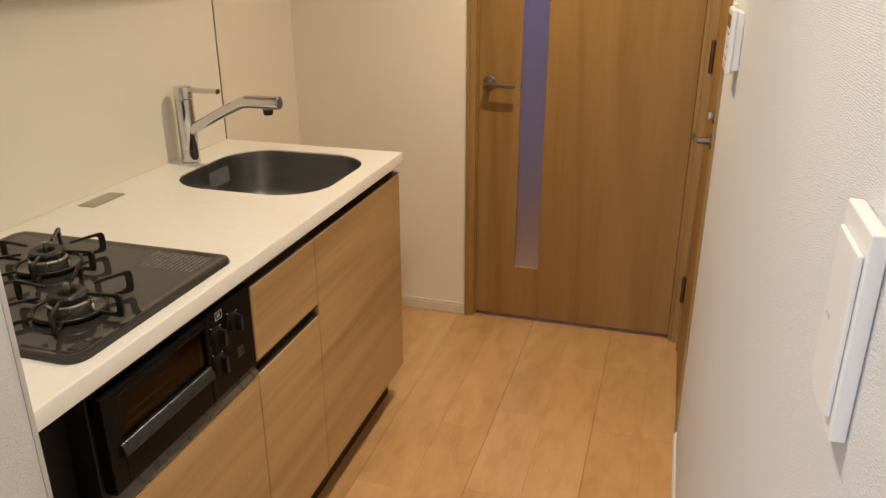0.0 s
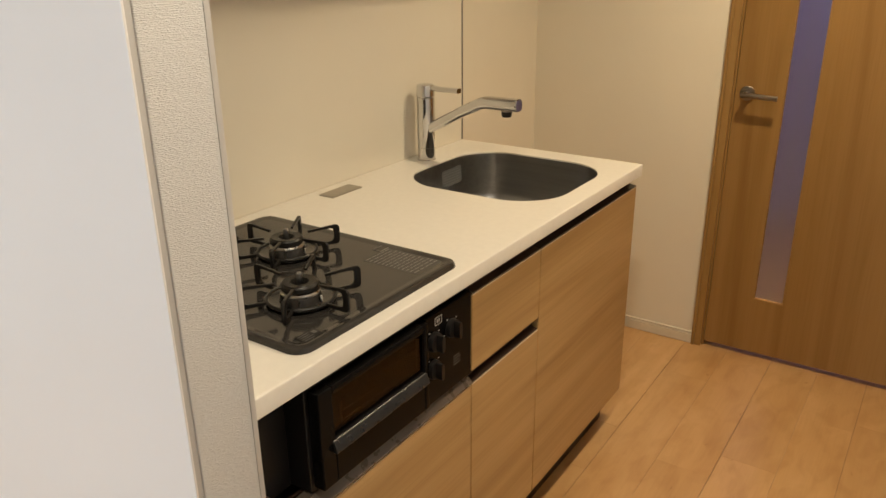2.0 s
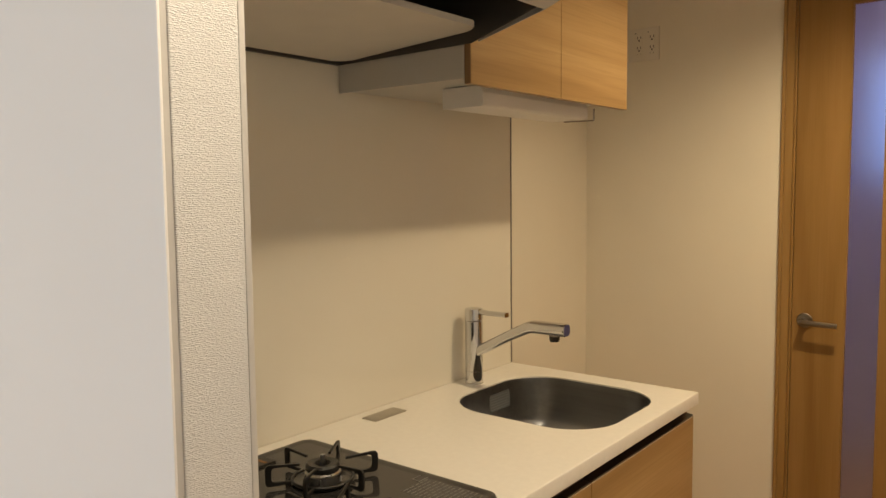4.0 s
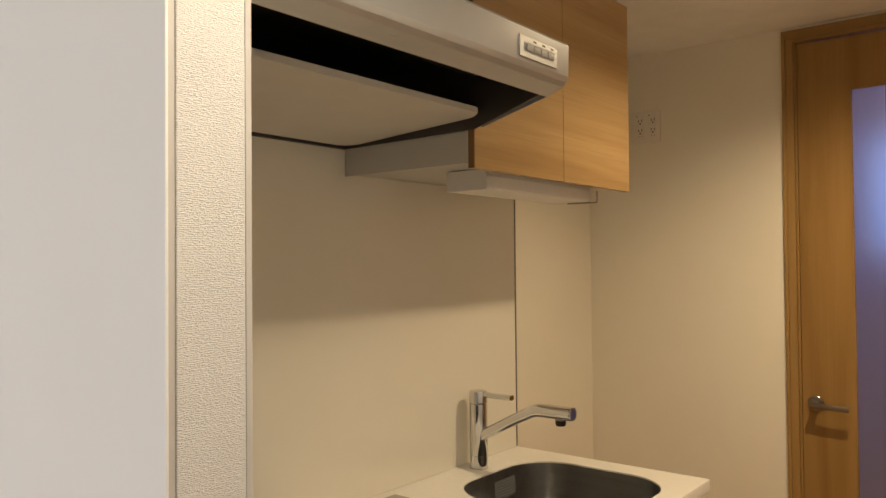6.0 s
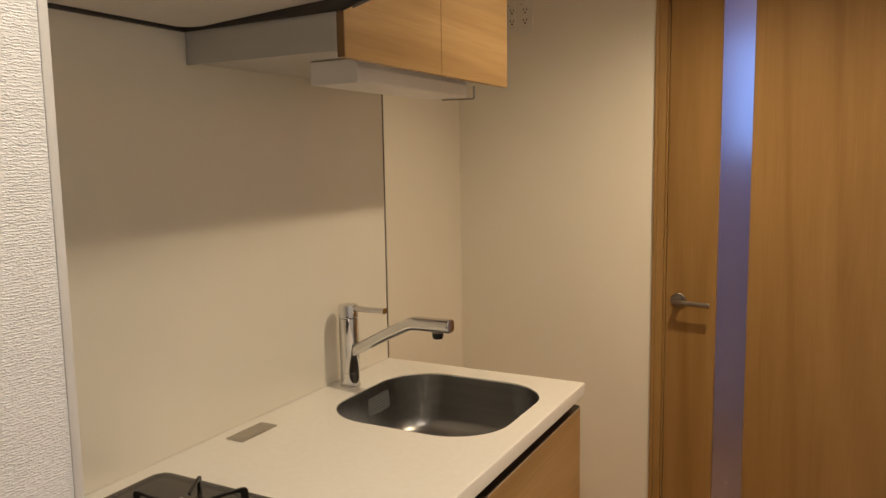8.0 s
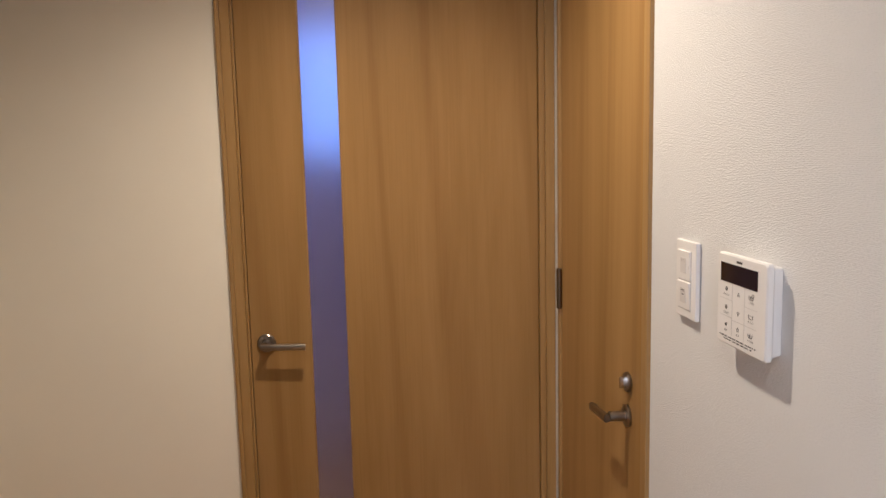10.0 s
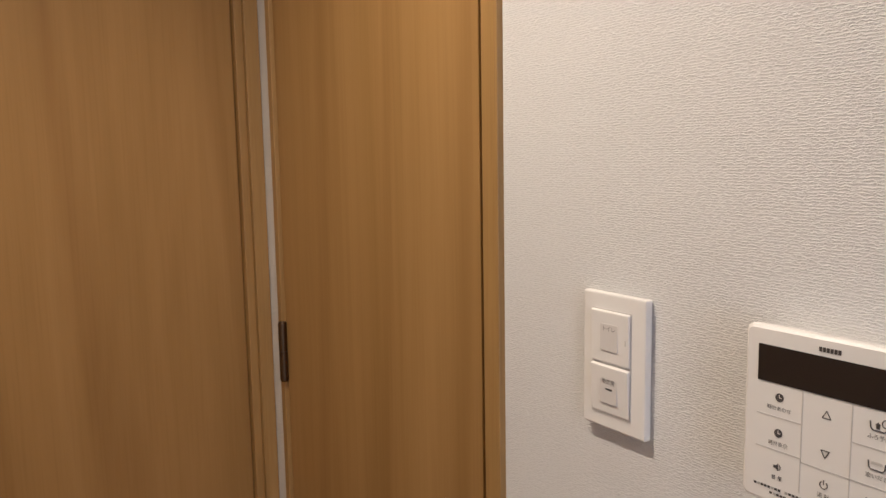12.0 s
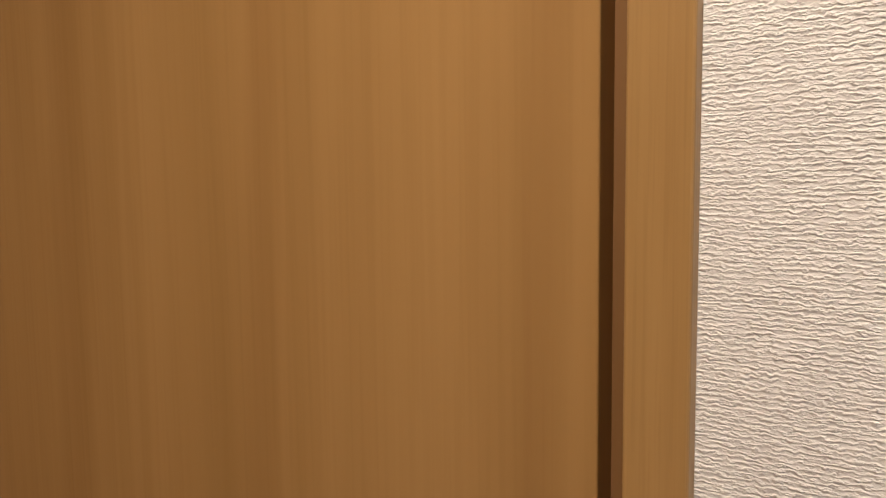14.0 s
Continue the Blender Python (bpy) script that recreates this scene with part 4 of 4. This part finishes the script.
def wall_switch():
    y0, y1, z0, z1 = 2.150, 2.223, 1.189, 1.311
    s = thing("light_switch", (RIGHT, 2.186, 1.25), "white two-button light switch on ribbed wallpaper", "light switch")
    X = RIGHT - 0.0085
    part("plate", box(X, RIGHT - 0.0005, y0, y1, z0, z1, 0.0016), PLASTIC, s)
    part("recess", box(X - 0.0006, X, 2.1655, 2.2115, 1.2015, 1.2970), PLASTIC_GREY, s, "grey joint round the buttons")
    for a, b, word, low, high in ((1.2490, 1.2962, "トイレ", 0.0022, 0.0036), (1.2030, 1.2475, "換気扇", 0.0014, 0.0042)):
        k = part("button", prism([(X - 0.0005, 2.1665, a), (X - low, 2.1665, a + 0.001), (X - high, 2.1665, b - 0.001), (X - 0.0005, 2.1665, b)], (0, 0.0440, 0), 0.0006), PLASTIC, s, "white rocker button")
        zc = (a + b) / 2
        xf = X - (low + high) / 2
        w = part("name_window", box(xf - 0.0006, xf + 0.0006, 2.1790, 2.1992, zc - 0.012, zc + 0.012, 0.0003), PLASTIC_PALE, k, "pale label window")
        wording(word, 0.0052, (xf - 0.0008, 2.1890, zc + 0.0075), PRINT if word == "トイレ" else INK, w)
        if word != "トイレ":
            part("indicator", box(xf - 0.0009, xf - 0.0005, 2.1845, 2.1920, zc + 0.0005, zc + 0.0018), INK, w, "small dark indicator")
        else:
            part("lamp_slit", box(xf - 0.0004, xf + 0.0004, 2.1695, 2.1702, zc - 0.004, zc + 0.001), PLASTIC_GREY, k)


def control_panel():
    y0, y1, z0, z1 = 1.9160, 2.0460, 1.1895, 1.3135
    X = RIGHT - 0.024
    c = thing("bath_control_panel", (RIGHT, 1.98, 1.25), "white water-heater control panel with dark display", "control panel")
    bm = bmesh.new()
    rows = [(0.006, RIGHT - 0.0005), (0.004, RIGHT - 0.012), (0.0, RIGHT - 0.016), (0.0, X + 0.002), (0.002, X)]
    rings = [[bm.verts.new((x, y, q)) for y, q in rounded(y0 + g, y1 - g, z0 + g, z1 - g, 0.004, 3)] for g, x in rows]
    for a, b in zip(rings, rings[1:]):
        for k in range(len(a)):
            bm.faces.new((a[k], a[(k + 1) % len(a)], b[(k + 1) % len(b)], b[k]))
    bm.faces.new(rings[0])
    bm.faces.new(rings[-1])
    part("case", bm, PLASTIC, c)
    part("display", box(X - 0.0006, X, 1.9380, 2.0355, 1.2755, 1.3010), SCREEN, c, "dark glossy display")
    for k in range(6):
        part("maker_mark", box(X - 0.0004, X, 1.9785 + k * 0.0025, 1.9803 + k * 0.0025, 1.3040, 1.3070), INK, c, "small dark mark")
    for y in (1.9697, 2.0026):
        part("groove", box(X - 0.0003, X, y - 0.0003, y + 0.0003, 1.2045, 1.2745), PLASTIC_GREY, c)
    for z, a, b in ((1.2520, 2.003, 2.0355), (1.2285, 2.003, 2.0355), (1.2505, 1.938, 1.9695), (1.2260, 1.938, 2.0025)):
        part("groove", box(X - 0.0003, X, a, b, z - 0.0003, z + 0.0003), PLASTIC_GREY, c)

    def ink(name, y, z, pts, mat=INK, lift=0.0004):
        return part(name, prism([(X - lift, y - u, z + v) for u, v in pts], (lift, 0, 0)), mat, c)

    def stroke(name, y, z, pts, thick=0.00032):
        part(name, sweep([(X - 0.0002, y - u, z + v) for u, v in pts], thick, thick, up=(1, 0, 0), seg=6), INK, c)

    def circle(rad, a0=0, a1=360, step=24):
        return [(rad * math.cos(radians(q)), rad * math.sin(radians(q))) for q in range(a0, a1 + 1, step)]
    for z in (1.2660, 1.2410):
        ink("clock_icon", 2.019, z, circle(0.0030, 0, 336))
        ink("clock_hand", 2.019, z, [(-0.0002, -0.0002), (0.0018, -0.0002), (0.0018, 0.0002), (0.0002, 0.0002), (0.0002, 0.0020), (-0.0002, 0.0020)], PLASTIC, 0.0006)
    ink("speaker_icon", 2.019, 1.2170, [(-0.0026, -0.001), (-0.001, -0.001), (0.0008, -0.0026), (0.0008, 0.0026), (-0.001, 0.001), (-0.0026, 0.001)])
    stroke("sound_icon", 2.019, 1.2170, circle(0.0024, -48, 48))
    for z, up in ((1.2630, 1), (1.2370, -1)):
        tri = [(-0.0028, -0.0022 * up), (0.0028, -0.0022 * up), (0, 0.0028 * up)]
        for a, b in zip(tri, tri[1:] + tri[:1]):
            stroke("arrow_icon", 1.986, z, [a, b])
    tub = ((-0.0052, 0.0026), (-0.0048, -0.0014), (-0.0036, -0.0028), (0.0036, -0.0028), (0.0048, -0.0014), (0.0052, 0.0026))
    for k, z in enumerate((1.2650, 1.2400, 1.2155)):
        stroke("bath_icon", 1.9535, z, tub, 0.00042)
        if k != 1:
            ink("icon_fill", 1.9540, z + 0.0006, [(-0.0010, -0.0022), (0.0010, -0.0022), (0.0010, 0.0002), (0.0016, 0.0002), (0, 0.0020), (-0.0016, 0.0002), (-0.0010, 0.0002)])
        else:
            ink("icon_water", 1.9535, z + 0.0014, [(-0.0036, -0.0006), (0.0036, -0.0006), (0.0030, 0.0010), (-0.0030, 0.0010)], PLASTIC_GREY)
    stroke("clock_ring", 1.9490, 1.2675, circle(0.0026))
    stroke("power_icon", 1.986, 1.2160, circle(0.0025, 130, 410, 20))
    stroke("power_icon", 1.986, 1.2160, [(0, 0.0004), (0, 0.0034)])
    for y, z, word in ((2.019, 1.2580, "時計あわせ"), (2.019, 1.2330, "時計表示"), (2.019, 1.2090, "音 量"), (1.986, 1.2085, "運 転"), (1.953, 1.2580, "ふろ予約"), (1.953, 1.2330, "追いだき"), (1.953, 1.2085, "ふろ自動")):
        wording(word, 0.0036, (X - 0.0003, y, z), INK, c)
    for z, a, b in ((1.2008, 1.938, 2.036), (1.1972, 1.950, 2.024)):
        k = 0
        while b - k * 0.0026 > a:
            if k % 9 != 8:
                part("letter_bar", box(X - 0.0003, X, b - k * 0.0026 - 0.0019, b - k * 0.0026, z - 0.0008, z + 0.0008), PRINT_LIGHT if k % 4 == 1 else INK, c)
            k += 1


def room_controller():
    """The thick white wall switch near the kitchen's entrance."""
    s = thing("wall_control", (RIGHT, 0.736, 1.21), "white wall switch plate with a raised rocker", "light switch")
    y0, y1, z0, z1 = 0.701, 0.771, 1.147, 1.279
    part("plate", box(RIGHT - 0.0100, RIGHT - 0.0005, y0, y1, z0, z1, 0.0012), PLASTIC, s)
    r = part("rocker", box(RIGHT - 0.0135, RIGHT - 0.0102, y0 + 0.006, y1 - 0.008, z0 + 0.013, z1 - 0.0145, 0.0012), PLASTIC, s, "raised white rocker")
    part("indicator", box(RIGHT - 0.0140, RIGHT - 0.0136, 0.742, 0.750, 1.209, 1.2115), PLASTIC_GREY, r, "small grey indicator")


def ceiling_lamps():
    for (x, y, _), label in ((ENTRY, "white recessed ceiling downlight near the kitchen's entrance"), (KITCHEN, "white recessed ceiling downlight over the sink")):
        d = thing("downlight", (x, y, LOW), label, "ceiling light", "kitchen downlights")
        part("trim_ring", lathe([(0.050, -0.001), (0.064, -0.001), (0.066, -0.005), (0.062, -0.008), (0.052, -0.007), (0.050, -0.001)], (x, y, LOW), seg=40), PLASTIC, d)
        part("bulb", lathe([(0, -0.004), (0.048, -0.004), (0.048, -0.002), (0, -0.002)], (x, y, LOW), seg=40), LAMP_GLOW, d, "glowing lamp disc")


worktop()
sink()
faucet()
base_units()
oven()
hob()
hood()
wall_cabinet()
outlet()
wall_switch()
control_panel()
room_controller()
ceiling_lamps()


# ---------------------------------------------------------------- floor
def floor():
    f = structure("floor", box(-1.70, 3.30, -3.30, 4.80, -0.10, -0.006), GAP, "light maple board floor with fine dark joints", "floor")
    BASE[f.name] = Vector((0, 0, 0))
    # panels of two strips each: deep joints round a panel, fine ones between its boards
    w, shift, length = 0.1567, 0.617, 1.818
    gap, fine = 0.0005, 0.0002
    start = (2.358, 1.50, 1.967)
    mesh = {}

    def board(col, a, b, front, back):
        x0, x1 = shift + col * w, shift + (col + 1) * w
        x1 = min(x1, RIGHT - 0.001) if a > 0.56 else x1
        if x1 - x0 < 0.01:
            return
        left, right = (gap, fine) if col % 2 == 0 else (fine, gap)
        key = (round(x1 - x0, 4), round(b - a, 3), left, right, front, back)
        if key not in mesh:
            bm = box(left, key[0] - right, front, key[1] - back, -0.006, 0.0, 0.0003, 1)
            me = bpy.data.meshes.new("board")
            bm.to_mesh(me)
            bm.free()
            me.materials.append(BOARD)
            mesh[key] = me
        ob = new("board", mesh[key])
        ob.location = (x0, a, 0)
        ob.parent = f
    for col in range(-5, 6):
        s = start[((col // 2) + 1) % 3]
        for k in range(-2, 2):
            p0, p1 = s + k * length, s + (k + 1) * length
            inner = [0.23, 0.71] if col % 2 == 0 else [0.42, 0.86]
            cuts = [(p0, gap)] + [(p0 + q * length, 0.00003) for q in inner] + [(p1, gap)]
            for (a, ga), (b, gb) in zip(cuts, cuts[1:]):
                a, b = max(a, -0.9), min(b, END + 0.09)
                if b - a > 0.02:
                    board(col, a, b, ga, gb)
    rest = bmesh.new()
    for x0, x1, y0, y1 in ((-1.60, 3.20, -3.2, -0.9), (-1.60, -0.19, -0.9, 0.79), (1.56, 3.2, -0.9, 0.56), (0.40, 1.60, END + 0.092, 4.70), (1.50, 1.60, 2.36, 3.05)):
        x = x0
        while x < x1 - 0.001:
            box(x + gap, min(x + w, x1) - gap, y0, y1, -0.006, 0.0, into=rest)
            x += w
    tagged(link_mesh("boards_beyond", rest, BOARD, (0, 0, 0), f), "maple boards of the room and hall", kind="stuff")


floor()
